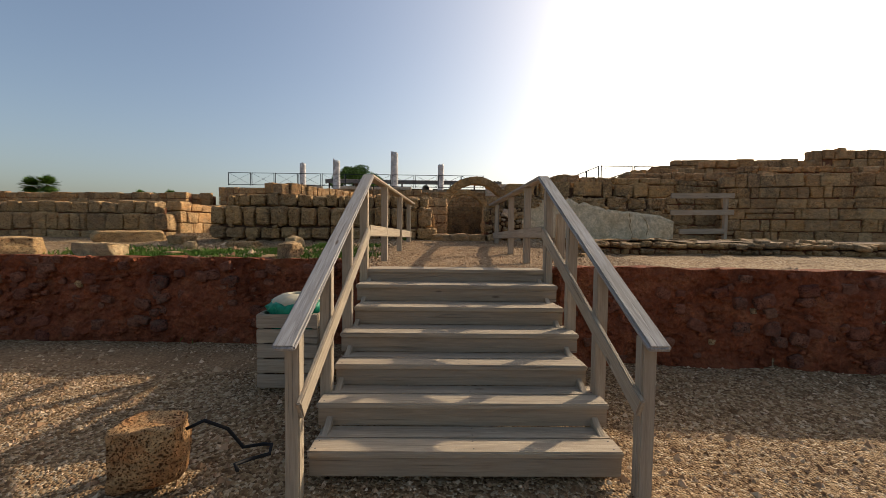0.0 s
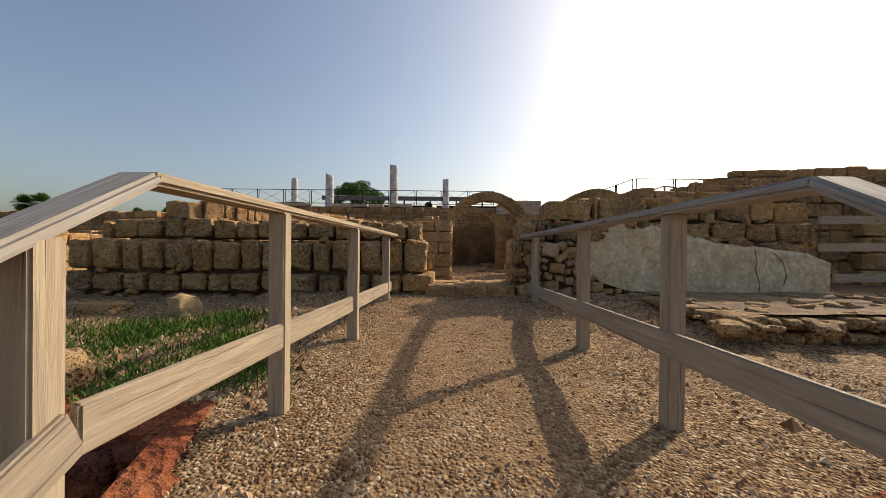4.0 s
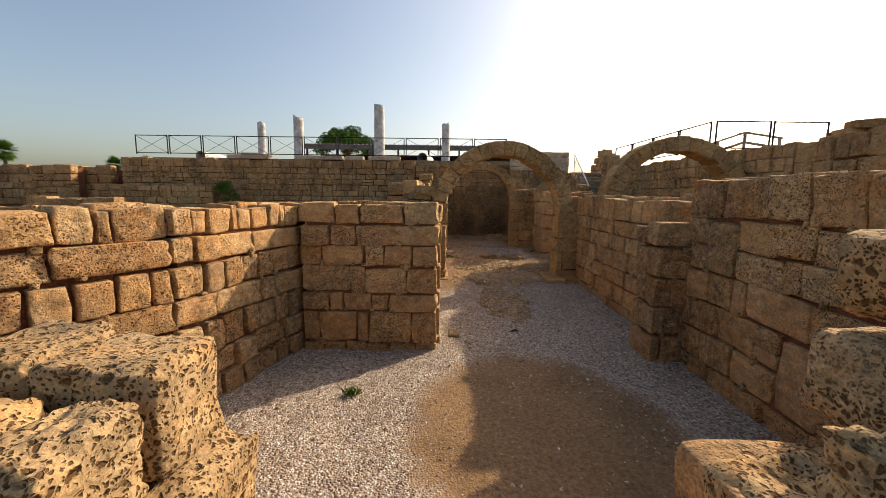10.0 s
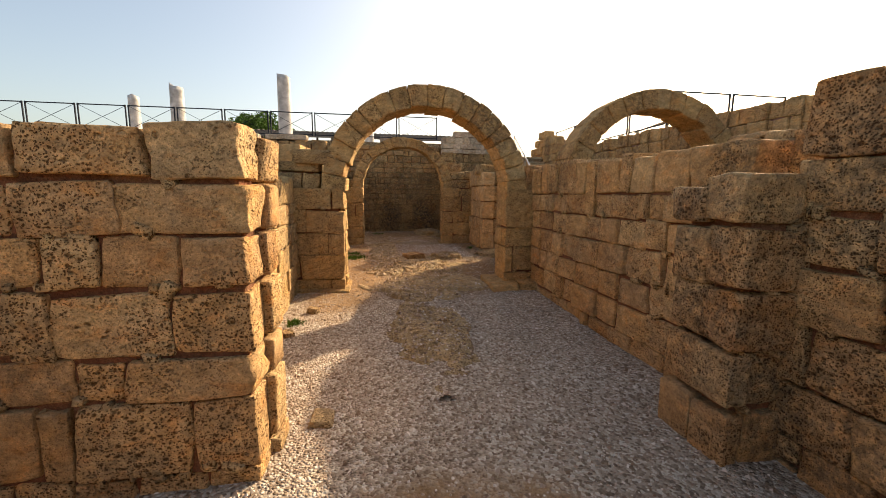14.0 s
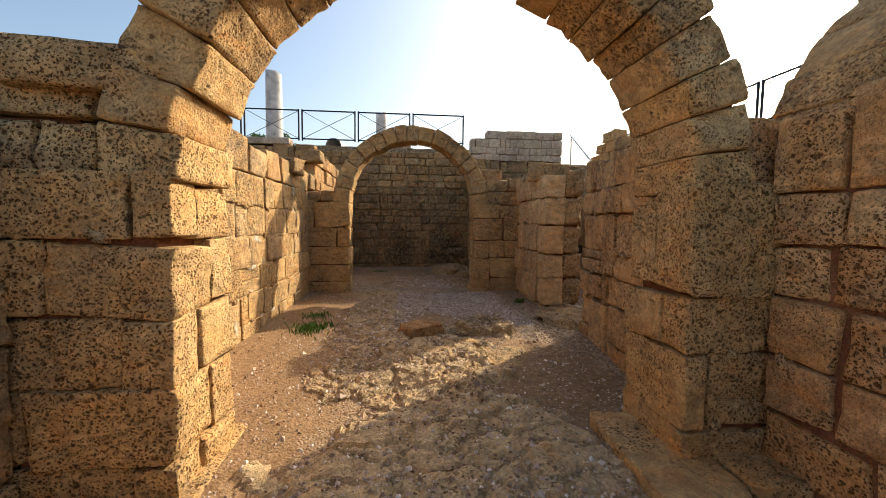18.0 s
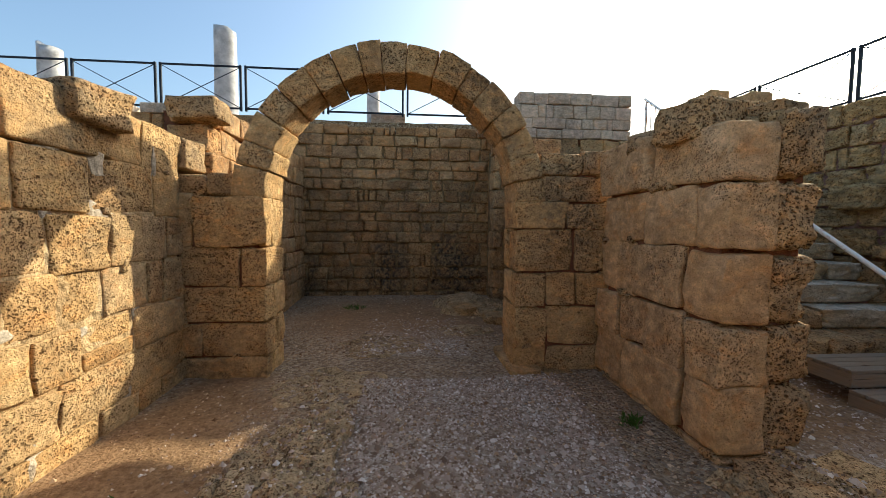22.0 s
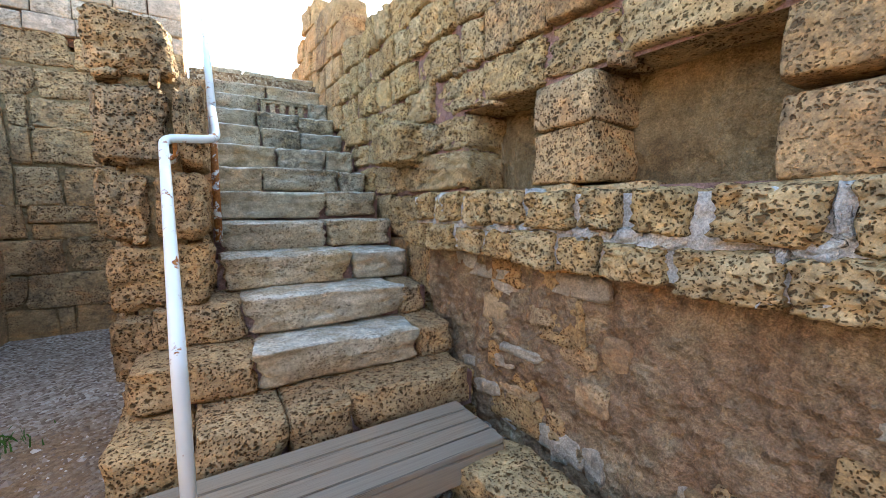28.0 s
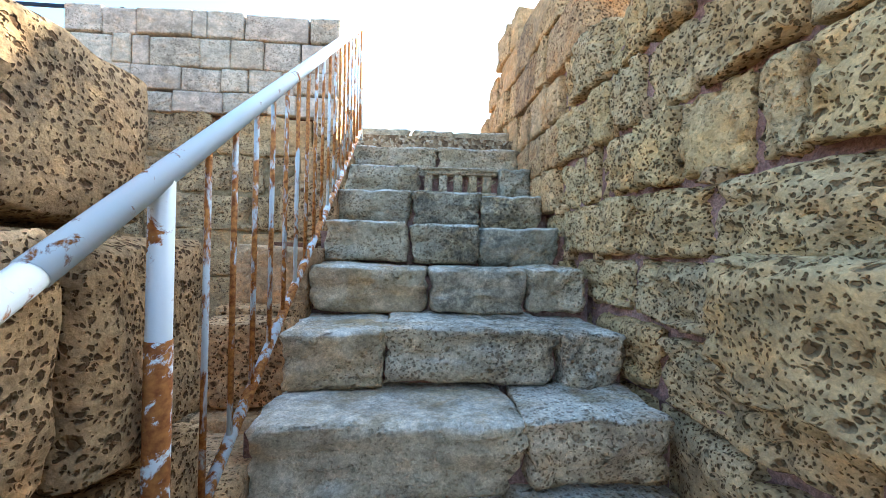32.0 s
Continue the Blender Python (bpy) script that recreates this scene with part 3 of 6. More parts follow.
    # small stones wedged into the joints
    for k in range(chips):
        q, zq = r.uniform(0.1, length - 0.1), z0 + sum(hs_list[:r.randrange(len(hs_list))]) + r.uniform(-0.02, 0.03)
        if zq < top(q) - 0.05 and not (skip and skip(q, zq)):
            c = Vector((p0[0], p0[1], 0)) + u * q + back * 0.05
            block("rubble", (r.uniform(0.05, 0.15), 0.13, r.uniform(0.04, 0.08)), pose(c.x, c.y, zq, 0, r.uniform(-25, 25) + r.choice((0, 0, 90)), turn), parent, "wedge_stone")
    return parent


def boulder(mat, size, seed, n=3):
    """A chipped lump of stone, its base at the origin."""
    verts, faces = cube_grid(AX_ROUGH)
    off = Vector((seed * 3.7, seed * 1.3, seed * 9.1))
    out = []
    for v in verts:
        q = v * 0.62 + v.normalized() * 0.22
        q = q + noise.noise_vector(v * 1.5 + off) * 0.13 + noise.noise_vector(v * 4 + off) * 0.06 + noise.noise_vector(v * 10 + off) * 0.03
        out.append((q.x * size[0] * 1.1, q.y * size[1] * 1.1, (q.z + 0.42) * size[2]))
    return mesh_of("boulder", out, faces, mat, True)


def board(length, wide, high, mat, bevel=0.006, name="board"):
    """A board along x, its middle at the origin."""
    bm = bmesh.new()
    bmesh.ops.create_cube(bm, size=1.0)
    for v in bm.verts:
        v.co = Vector((v.co.x * length, v.co.y * wide, v.co.z * high))
    bmesh.ops.bevel(bm, geom=bm.edges[:], offset=bevel, segments=2, affect="EDGES")
    return bm_mesh(name, bm, mat)


def along(a, b, roll=0.0):
    """The pose whose x axis runs from a to b, at their middle, with z kept upwards."""
    a, b = Vector(a), Vector(b)
    x = (b - a).normalized()
    y = Vector((0, 0, 1)).cross(x)
    y = Vector((0, 1, 0)) if y.length < 1e-4 else y.normalized()
    z = x.cross(y)
    m = Matrix((x, y, z)).transposed().to_4x4()
    m.translation = (a + b) / 2
    return m @ pose(0, 0, 0, roll, 0, 0)


def tube(name, pts, radius, mat, sides=10):
    """A bent pipe through the points, with closed ends."""
    pts = [Vector(p) for p in pts]
    verts, faces = [], []
    prev = None
    for i, p in enumerate(pts):
        d = (pts[min(i + 1, len(pts) - 1)] - pts[max(i - 1, 0)]).normalized()
        side = d.cross(Vector((0, 0, 1))) if prev is None else prev - d * prev.dot(d)
        if side.length < 1e-3:
            side = Vector((1, 0, 0))
        side.normalize()
        prev = side
        up = side.cross(d)
        for k in range(sides):
            a = 2 * math.pi * k / sides
            verts.append(p + (side * math.cos(a) + up * math.sin(a)) * radius)
    for i in range(len(pts) - 1):
        for k in range(sides):
            a, b = i * sides + k, i * sides + (k + 1) % sides
            faces.append((a, b, b + sides, a + sides))
    faces.append(tuple(range(sides))[::-1])
    faces.append(tuple((len(pts) - 1) * sides + k for k in range(sides)))
    return mesh_of(name, verts, faces, mat, True)


def lerp_table(table, x):
    if x <= table[0][0]:
        return table[0][1]
    for (a, va), (b, vb) in zip(table, table[1:]):
        if x <= b:
            return va + (vb - va) * (x - a) / (b - a)
    return table[-1][1]


# ---- ground ----
BANK = [(-40, 6.2), (-6.4, 5.72), (-1.25, 5.6), (-0.95, 4.66), (1.42, 4.66), (1.8, 4.72), (2.4, 4.86), (5.4, 4.55), (12, 3.9), (40, 2.5)]


def west_edge(y):
    return lerp_table([(10.6, -3.75), (13.0, -2.3), (14.85, -1.85)], y)


def ground_z(x, y):
    bank = lerp_table(BANK, x) + 0.14
    if y < bank:
        return lerp_table([(2.6, -0.13), (4.4, 0.0)], y) if abs(x) < 40 else 0.0
    if y < (10.42 if x > 1.0 else 10.62):
        return lerp_table([(5.0, 1.14), (6.0, 1.18), (7.4, 1.25), (9.2, 1.37), (9.6, 1.42), (11, 1.5)], y) - (0.1 if x < -2.5 else 0)
    if y < 15.1 and west_edge(y) < x < 4.0:
        return lerp_table([(10.7, 1.0), (11.4, 0.68), (15, 0.72)], y)
    if y < 30.3 and 15 <= y and -0.55 < x < 4.15:
        return lerp_table([(15, 0.72), (19, 0.84), (22, 0.9), (30, 0.9)], y)
    if 15.8 < y < (29.4 if x < 6.4 else 28.9) and 4.1 <= x < 8.9:
        return 0.88
    if y >= 28.9 and x > 6.45:
        return 4.12
    if y >= 30.3:
        return 4.8 if x > -16.7 else 2.1
    if x >= 8.9 and y > 15.8:
        return lerp_table([(8.3, 4.1), (14, 4.6), (30, 6)], x)
    if x >= 4.15 and x < 5.3 and y > 12.1:
        return 2.4
    if x >= 4.15:
        return 1.45 if y < 12.1 else 2.7 if y < 13.7 or x < 6.8 else 3.2 if y < 15.4 else 3.6 if x > 8.2 else 2.7
    return 1.9 if y > 12 else 1.5


def trodden(x, y):
    """How far the gravel has been worn off to bare earth."""
    spots = [(1.5, 13.0, 1.5, 1.9, 1.0), (0.35, 7.4, 1.1, 3.2, 0.42), (2.9, 20.9, 0.9, 1.1, 0.9), (2.05, 22.95, 0.45, 0.6, 0.95), (0.2, 23.5, 0.7, 2.5, 0.75), (6.6, 22.0, 1.5, 1.7, 1.0), (1.8, 28.0, 2.2, 1.8, 0.6), (2.2, 19.6, 1.6, 0.9, 0.6),
             (-4.0, 4.9, 4.5, 0.6, 0.5), (1.9, 22.3, 2.3, 3.6, 0.32), (0.4, 21.5, 1.0, 4.0, 0.8), (6.3, 22.6, 2.2, 3.0, 0.45), (5.3, 25.0, 1.6, 2.0, 0.6), (-2.2, 7.5, 1.6, 1.4, 0.4)]
    return max(k * max(0.0, 1 - ((x - a) / ra) ** 2 - ((y - b) / rb) ** 2) ** 0.6 for a, b, ra, rb, k in spots)


def axis(lo, hi, step, far):
    mid = list(np.arange(lo, hi + step / 2, step))
    grow, left, right, d = 1.5, [], [], step
    a, b = lo, hi
    while a > -far:
        d *= grow
        a -= d
        b += d
        left.append(a)
        right.append(b)
    return left[::-1] + [float(v) for v in mid] + right


def build_ground():
    xs, ys = axis(-17.05, 9.0, 0.11, 1500), axis(-3.0, 31.0, 0.11, 1500)
    nx = len(xs)
    verts = []
    for y in ys:
        for x in xs:
            p = Vector((x, y, 0))
            z = ground_z(x, y)
            if -9 < x < 10 and -4 < y < 32:
                z += noise.noise(p * 0.9) * 0.035 + noise.noise(p * 3.1) * 0.018
            verts.append((x, y, z))
    faces = [(j * nx + i, j * nx + i + 1, (j + 1) * nx + i + 1, (j + 1) * nx + i) for j in range(len(ys) - 1) for i in range(nx - 1)]
    me = mesh_of("ground", verts, faces, GRAVEL, True)
    at = me.attributes.new("trodden", "FLOAT", "POINT")
    at.data.foreach_set("value", [trodden(v[0], v[1]) for v in verts])
    at = me.attributes.new("silt", "FLOAT", "POINT")
    at.data.foreach_set("value", [max(0.0, 1 - ((v[0] - 6.45) / 1.3) ** 2 - ((v[1] - 22.0) / 1.5) ** 2) for v in verts])
    at = me.attributes.new("pale_chips", "FLOAT", "POINT")
    at.data.foreach_set("value", [min(1.0, max(0.0, (v[1] - 10.5) / 1.0)) * (1.0 if v[0] > 4.1 or v[1] < 19.6 else 0.95 if 22.6 < v[1] < 25.2 and 1.5 < v[0] < 3.5 else 0.7 if 25.9 < v[1] < 27.8 and 1.3 < v[0] < 2.7 else 0.3) * (1.0 if v[2] < 1.25 and v[0] < 9.0 else 0.0) for v in verts])
    return tagged(new("ground", me), "pale gravel and trodden brown earth between the ruins", "ground", "", "structure")


build_ground()


# ---- red earth bank ----
def build_bank():
    pts = [(-16, 5.92), (-6.4, 5.72), (-1.25, 5.6), (-0.95, 4.66), (1.42, 4.66), (1.8, 4.72), (2.4, 4.86), (5.4, 4.55), (14, 3.7)]
    verts, faces, cols, nz = [], [], [], 14
    x = -16.0
    while x <= 14.0:
        y = lerp_table(pts, x) + (0.2 if -1.0 < x < 1.45 else 0.0)
        for k in range(nz + 1):
            z = -0.08 + 1.30 * k / nz
            p = Vector((x * 1.3, z * 1.3, 3))
            d = noise.noise(p) * 0.09 + noise.noise(p * 3) * 0.08 + noise.noise(p * 8) * 0.05
            verts.append((x, y + 0.10 * z + d - 0.03, z + (noise.noise(p * 2) * 0.04 if k == nz else 0) - (0.1 if -1.0 < x < 1.45 and k == nz else 0)))
        top = verts[-1]
        verts.append((x, y + 0.6, top[2] - 0.03))
        cols.append(x)
        x += 0.12
    m = nz + 2
    for i in range(len(cols) - 1):
        for k in range(m - 1):
            a = i * m + k
            faces.append((a, a + m, a + m + 1, a + 1))
    ob = tagged(new("wall_red_bank", mesh_of("wall_red_bank", verts, faces, BANKRED)), "cut bank of red earth and rubble below the upper ground", "bank", "", "structure")
    r = random.Random(12)
    for i in range(290):
        x = r.uniform(-8.0, 7.5)
        if -1.1 < x < 1.7:
            continue
        z = r.uniform(0.05, 1.17)
        s = r.uniform(0.06, 0.17)
        y = lerp_table(pts, x) + 0.10 * z - 0.03
        block("bank" if r.random() < 0.95 else "rubble", (s * r.uniform(1, 1.6), s * 0.7, s), pose(x, y, z, 0, r.uniform(-20, 20), 0), ob, "rubble_stone")
    verts, faces = [], []
    base, quads = cube_grid([-0.5, 0.0, 0.5])
    for i in range(1500):
        x, z = r.uniform(-9, 8.5), r.uniform(0.0, 1.2)
        if -1.05 < x < 1.45:
            continue
        s = r.uniform(0.025, 0.075)
        y = lerp_table(pts, x) + 0.10 * z - 0.02 + r.uniform(-0.03, 0.03)
        k, w = len(verts), s * r.uniform(1, 2.2)
        a = r.uniform(-0.5, 0.5)
        for v in base:
            q = v.normalized() * 0.5 * r.uniform(0.85, 1.15)
            verts.append((x + q.x * w * math.cos(a) - q.z * s * math.sin(a), y + q.y * s * 1.4, z + q.x * w * math.sin(a) + q.z * s * math.cos(a)))
        faces += [tuple(k + n for n in f) for f in quads]
    tagged(part("bank_rubble", mesh_of("bank_rubble", verts, faces, BANKRED), ob), kind="stuff")
    return ob


build_bank()

# ---- walls of the entry ----
masonry("wall_entry_west", "low wall of weathered sandstone blocks stepping back upwards", (-5.65, 9.72), (0.0, 9.72), 1.15, 2.6, 0.88, courses=[0.25, 0.32, 0.5, 0.33], setback=(0.02, 0, 0.03, 0.3),
        trim=((0, 0.05), (0, 0), (0, 0.12), (0.3, 0.22)), ws=(0.28, 0.44), shape="comb", back_shape="rough", both=True,
        rows={1: [0.4, 0.46, 0.38, 0.5, 0.42, 0.36, 0.45, 0.4, 0.48, 0.36, 0.44, 0.5, 0.5], 2: [0.36, 0.42, 0.33, 0.38, 0.44, 0.3, 0.4, 0.34, 0.42, 0.36, 0.32, 0.4, 0.36, 0.33, 0.37]}, seed=3, shapes={0: "rubble"}, jut=0.05, gap=0.04, inset=0.15,
        mortar=MORTAR_DARK, chips=14)
masonry("wall_outer_west", "long low wall of weathered sandstone blocks", (-17, 10.7), (-7.1, 10.4), 1.2, 2.5, 1.0, courses=[0.36, 0.46, 0.34], setback=(0, 0, 0.22), ws=(0.28, 0.55), shape="rough", seed=4,
        trim=((0, 0), (0, 0), (0, 0.5)))
masonry("wall_gap_west", "sunlit stub of sandstone blocks beside a gap", (-7.0, 10.75), (-6.5, 14.2), 1.2, 2.35, 0.6, shape="tan", seed=5)
def course_widths(length, seed):
    """Long lying stones and short upright ones in turn, course by course."""
    r = random.Random(seed)
    return {i: widths(length, *((0.2, 0.34) if i % 2 == 0 else (0.5, 0.85)), r) for i in range(7)}


masonry("wall_vestibule_west", "sunlit sandstone wall of pitted blocks along the sunken passage", (-3.95, 9.98), (-2.12, 13.0), 0.62, 2.84, 0.7, shape="tan", both=True, seed=6, courses=[0.35, 0.3, 0.36, 0.3, 0.33, 0.28, 0.3], rows=course_widths(3.53, 6), odd=0.0, chips=18, gap=0.03, jut=0.03)
masonry("wall_vestibule_west_bend", "sandstone wall of pitted blocks along the sunken passage", (-2.12, 13.0), (-1.55, 15.3), 0.62, 2.84, 0.7, shape="tan", both=True, seed=66, courses=[0.35, 0.3, 0.36, 0.3, 0.33, 0.28, 0.3], rows=course_widths(2.36, 16), odd=0.0, chips=10, gap=0.03, jut=0.03)
masonry("wall_cross", "end wall of large mortared sandstone blocks", (-1.6, 14.85), (0.4, 14.85), 0.6, 2.86, 0.55, courses=[0.24, 0.47, 0.26, 0.4, 0.3, 0.3, 0.3], both=True, seed=7,
        rows={0: [0.3, 0.32, 0.3, 0.33, 0.4, 0.3], 1: [0.25, 0.55, 0.17, 0.62, 0.36], 2: [0.4, 0.2, 0.4, 0.25, 0.7], 3: [0.7, 0.22, 0.6, 0.43], 4: [0.3, 0.62, 0.27, 0.4, 0.36],
              5: [0.42, 0.38, 0.5, 0.65], 6: [0.5, 0.35, 0.62, 0.48]}, jut=0.025, inset=0.04, gap=0.022, chips=34, shape="tan", odd=0.0)
masonry("wall_passage_west", "sunlit sandstone passage wall of large pitted blocks", (-0.22, 15.4), (-0.32, 19.3), 0.62, 2.72, 0.8, shape="court", seed=8, both=True, mortar=MORTAR_TAN, hs=(0.28, 0.42), chips=16, gap=0.015, inset=0.03, jut=0.015, odd=0.08, lime=8, near=lambda s, z: "smooth" if noise.noise(Vector((s * 0.9, z * 1.3, 1))) > 0.05 else None)
def rubble_face():
    """Field stones of mixed sizes set in red mortar."""
    ob = masonry("wall_entry_east_base", "rubble stone wall end beside the entry", (1.16, 9.6), (2.95, 9.6), 1.3, 2.2, 0.85, courses=[0.3, 0.3, 0.3], seed=9, leaf=0.24, inset=0.09, level=True, mortar=MORTAR_DARK, skip=lambda s, z: True)
    r = random.Random(19)
    put = []
    for size, tries in ((0.26, 60), (0.2, 160), (0.15, 300), (0.1, 400), (0.07, 300)):
        for k in range(tries):
            x, z = r.uniform(1.3, 2.95), r.uniform(1.33, 2.2)
            if x > 2.1 and z > lerp_table([(2.1, 1.85), (2.5, 1.6), (2.95, 1.45)], x):
                continue
            if all((x - a) ** 2 + 1.8 * (z - b) ** 2 > (0.46 * (size + c)) ** 2 for a, b, c in put):
                put.append((x, z, size))
                block("field", (size * r.uniform(0.8, 1.02), 0.2, size * r.uniform(0.58, 0.76)), pose(x, 9.68 + r.uniform(-0.03, 0.03), z, 0, r.uniform(-25, 25), 0), ob, "rubble_stone")
    return ob


rubble_face()
masonry("wall_entry_east_jamb", "pitted sandstone jamb of the entry", (1.16, 10.5), (1.16, 9.66), 1.3, 2.27, 0.36, courses=[0.3, 0.27, 0.4], ws=(0.3, 0.6), shape="comb", seed=99, jut=0.05, gap=0.05)
masonry("wall_entry_east_back", "sandstone core wall behind the plaster", (2.1, 9.78), (5.75, 9.78), 1.3, 2.25, 1.0, shape="rough", seed=10)
masonry("wall_entry_east", "two courses of big worn sandstone blocks above the plaster", (1.72, 9.82), (6.0, 9.82), 2.22, 2.98, 0.9, courses=[0.36, 0.4], setback=(0, 0.38), trim=((0, 0.2), (0.06, 0.3)),
        ws=(0.4, 0.7), shape="comb", back_shape="rough", both=True, rows={0: [0.14, 0.42, 0.5, 0.56, 0.45, 0.5, 0.55, 0.5, 0.6], 1: [0.78, 0.1, 0.86, 0.8, 0.3, 0.5, 0.4, 0.6]}, shapes={1: "smooth"}, mortar=MORTAR_DARK, seed=11, jut=0.06, gap=0.06, inset=0.1, chips=20)
masonry("wall_entry_east_corner", "two honeycombed blocks on the corner of the entry", (1.27, 9.82), (1.72, 9.82), 2.22, 2.58, 0.4, courses=[0.36], rows={0: [0.3, 0.15]}, shape="comb", seed=111, mortar=MORTAR_DARK, gap=0.03, jut=0.03)
masonry("wall_vestibule_south", "sandstone wall closing the sunken passage", (3.95, 10.52), (1.2, 10.5), 0.6, 2.25, 0.4, seed=12, shape="tan")
masonry("wall_vestibule_east", "dark shaded sandstone passage wall", (3.75, 14.7), (3.62, 10.9), 0.6, 3.22, 0.7, seed=13, hs=(0.32, 0.42), ws=(0.4, 0.75), both=True, shape="tan", inset=0.055, gap=0.022, chips=26, odd=0.08)
masonry("wall_buttress", "short buttress of rounded sandstone blocks", (3.3, 14.6), (3.85, 14.6), 0.6, 2.66, 0.62, courses=[0.5, 0.4, 0.4, 0.42, 0.32], ws=(0.3, 0.62), shape="tan", both=True, seed=14, chips=8, jut=0.04, odd=0.0, gap=0.03)
masonry("wall_passage_east", "long shaded sandstone passage wall", (3.78, 19.3), (3.85, 15.1), 0.6, 3.0, 0.7, seed=15, both=True, hs=(0.28, 0.38), inset=0.045, gap=0.025, chips=24)


# ---- stone arches ----
def voussoir(r0, r1, da, depth, mat, seed):
    """A wedge of an arch, its middle on the z axis, seen along y."""
    verts, faces = cube_grid(AX_ROUGH)
    off = Vector((seed * 4.1, seed, 2))
    out = []
    for v in verts:
        rr = 0.05
        core = Vector([max(-0.5 + rr, min(0.5 - rr, c)) for c in v])
        d = v - core
        q = core + d.normalized() * rr if d.length > 1e-6 else v
        q = q + noise.noise_vector(v * 2 + off) * 0.035 + noise.noise_vector(v * 6 + off) * 0.022 + noise.noise_vector(v * 14 + off) * 0.012
        a, rad = q.x * da * 0.985, r0 + (q.z + 0.5) * (r1 - r0)
        out.append((math.sin(a) * rad, q.y * depth, math.cos(a) * rad))
    return mesh_of("voussoir", out, faces, mat, True)


def stone_arch(label, centre, turn, r0, r1, depth, n, a0=-90.0, a1=90.0, mat=None):
    """Wedge stones of uneven width round a centre; turn: degrees by which the arch stands turned from facing along y."""
    ob = thing("stone_arch", label, "arch", at=pose(*centre, 0, 0, turn))
    r = random.Random(n * 7)
    wide = [r.uniform(0.8, 1.2) for _ in range(n)]
    share = radians(a1 - a0) / sum(wide)
    ring, quads, m = [], [], 4 * n
    for i in range(m + 1):
        a = radians(a0 + (a1 - a0) * i / m)
        for rad, y in ((r0 + 0.07, -0.5), (r1 - 0.06, -0.5), (r1 - 0.06, 0.5), (r0 + 0.07, 0.5)):
            ring.append((math.sin(a) * rad, y * (depth - 0.1), math.cos(a) * rad))
    for i in range(m):
        for k in range(4):
            b = 4 * i + k
            quads.append((b, 4 * i + (k + 1) % 4, 4 * i + 4 + (k + 1) % 4, b + 4))
    part("mortar_core", mesh_of("mortar_core", ring, quads, MORTAR), ob)
    a = radians(a0)
    for i, w in enumerate(wide):
        da = w * share
        part("voussoir", voussoir(r0 + r.uniform(-0.025, 0.03), r1 + r.uniform(-0.012, 0.012), da, depth + r.uniform(-0.03, 0.02), mat or STONE_ARCH, i + n), ob,
             Matrix.Translation((0, r.uniform(-0.012, 0.012), 0)) @ Matrix.Rotation(a + da / 2, 4, "Y"))
        a += da
    return ob


def pier_wall(name, label, x0, x1, y, z0, z1, thick, seed):
    return masonry(name, label, (x0, y), (x1, y), z0, z1, thick, seed=seed, ws=(0.28, 0.8), hs=(0.34, 0.52), both=True, bond=True, jut=0.02, shape="smooth", back_shape="smooth", odd=0.0, chips=4, gap=0.016, inset=0.05)


pier_wall("wall_pier_1", "squared sandstone pier under the first arch", -0.45, 0.46, 19.3, 0.7, 2.58, 0.66, 21)
pier_wall("wall_pier_2", "squared sandstone pier under the first arch", 3.3, 3.95, 19.3, 0.7, 2.58, 0.66, 22)
stone_arch("round arch of weathered sandstone wedge stones", (1.885, 19.63, 2.56), 0, 1.42, 1.79, 0.64, 19)
masonry("wall_spandrel_1", "broken masonry beside the arch springing", (-0.66, 19.36), (0.08, 19.36), 2.56, 3.03, 0.5, seed=23, shape="rough")
masonry("wall_spandrel_2", "broken masonry beside the arch springing", (3.55, 19.36), (4.3, 19.36), 2.56, 3.0, 0.5, seed=24)
pier_wall("wall_pier_3", "squared sandstone pier under the second arch", -0.6, 0.5, 25.3, 0.75, 2.76, 0.56, 25)
pier_wall("wall_pier_4", "squared sandstone pier under the second arch", 3.06, 4.1, 25.3, 0.75, 2.76, 0.56, 26)
stone_arch("second round arch of weathered sandstone wedge stones", (1.77, 25.58, 2.74), 0, 1.28, 1.6, 0.54, 17)
masonry("wall_spandrel_3", "broken masonry beside the second arch", (-0.7, 25.36), (0.3, 25.36), 2.74, 3.75, 0.45, seed=27, shape="rough", top=lambda s: 3.8 - 1.1 * s)
masonry("wall_spandrel_4", "broken masonry beside the second arch", (3.3, 25.36), (4.1, 25.36), 2.74, 3.3, 0.45, seed=28, shape="rough")
pier_wall("wall_pier_5", "squared sandstone pier under the free arch", 4.45, 5.1, 19.47, 0.7, 2.7, 0.64, 29)
stone_arch("free-standing round arch of weathered sandstone wedge stones", (6.38, 19.8, 2.64), 0, 1.52, 1.9, 0.64, 15, -85, 80)

masonry("wall_plinth_east", "broad low plinth under the first arch pier", (3.0, 19.0), (3.95, 19.0), 0.7, 0.98, 0.98, courses=[0.28], rows={0: [0.5, 0.45]}, shape="smooth", seed=129, leaf=0.9, mortar=MORTAR_TAN)
masonry("wall_plinth_west", "worn low plinth under the first arch pier", (-0.4, 19.16), (0.54, 19.16), 0.66, 0.88, 0.8, courses=[0.22], rows={0: [0.4, 0.54]}, shape="smooth", seed=130, leaf=0.9, mortar=MORTAR_TAN)
masonry("wall_plinth_second", "worn low plinth under the second arch pier", (3.0, 25.18), (3.7, 25.18), 0.76, 0.96, 0.72, courses=[0.2], rows={0: [0.36, 0.34]}, shape="smooth", seed=131, leaf=0.9, mortar=MORTAR_TAN)

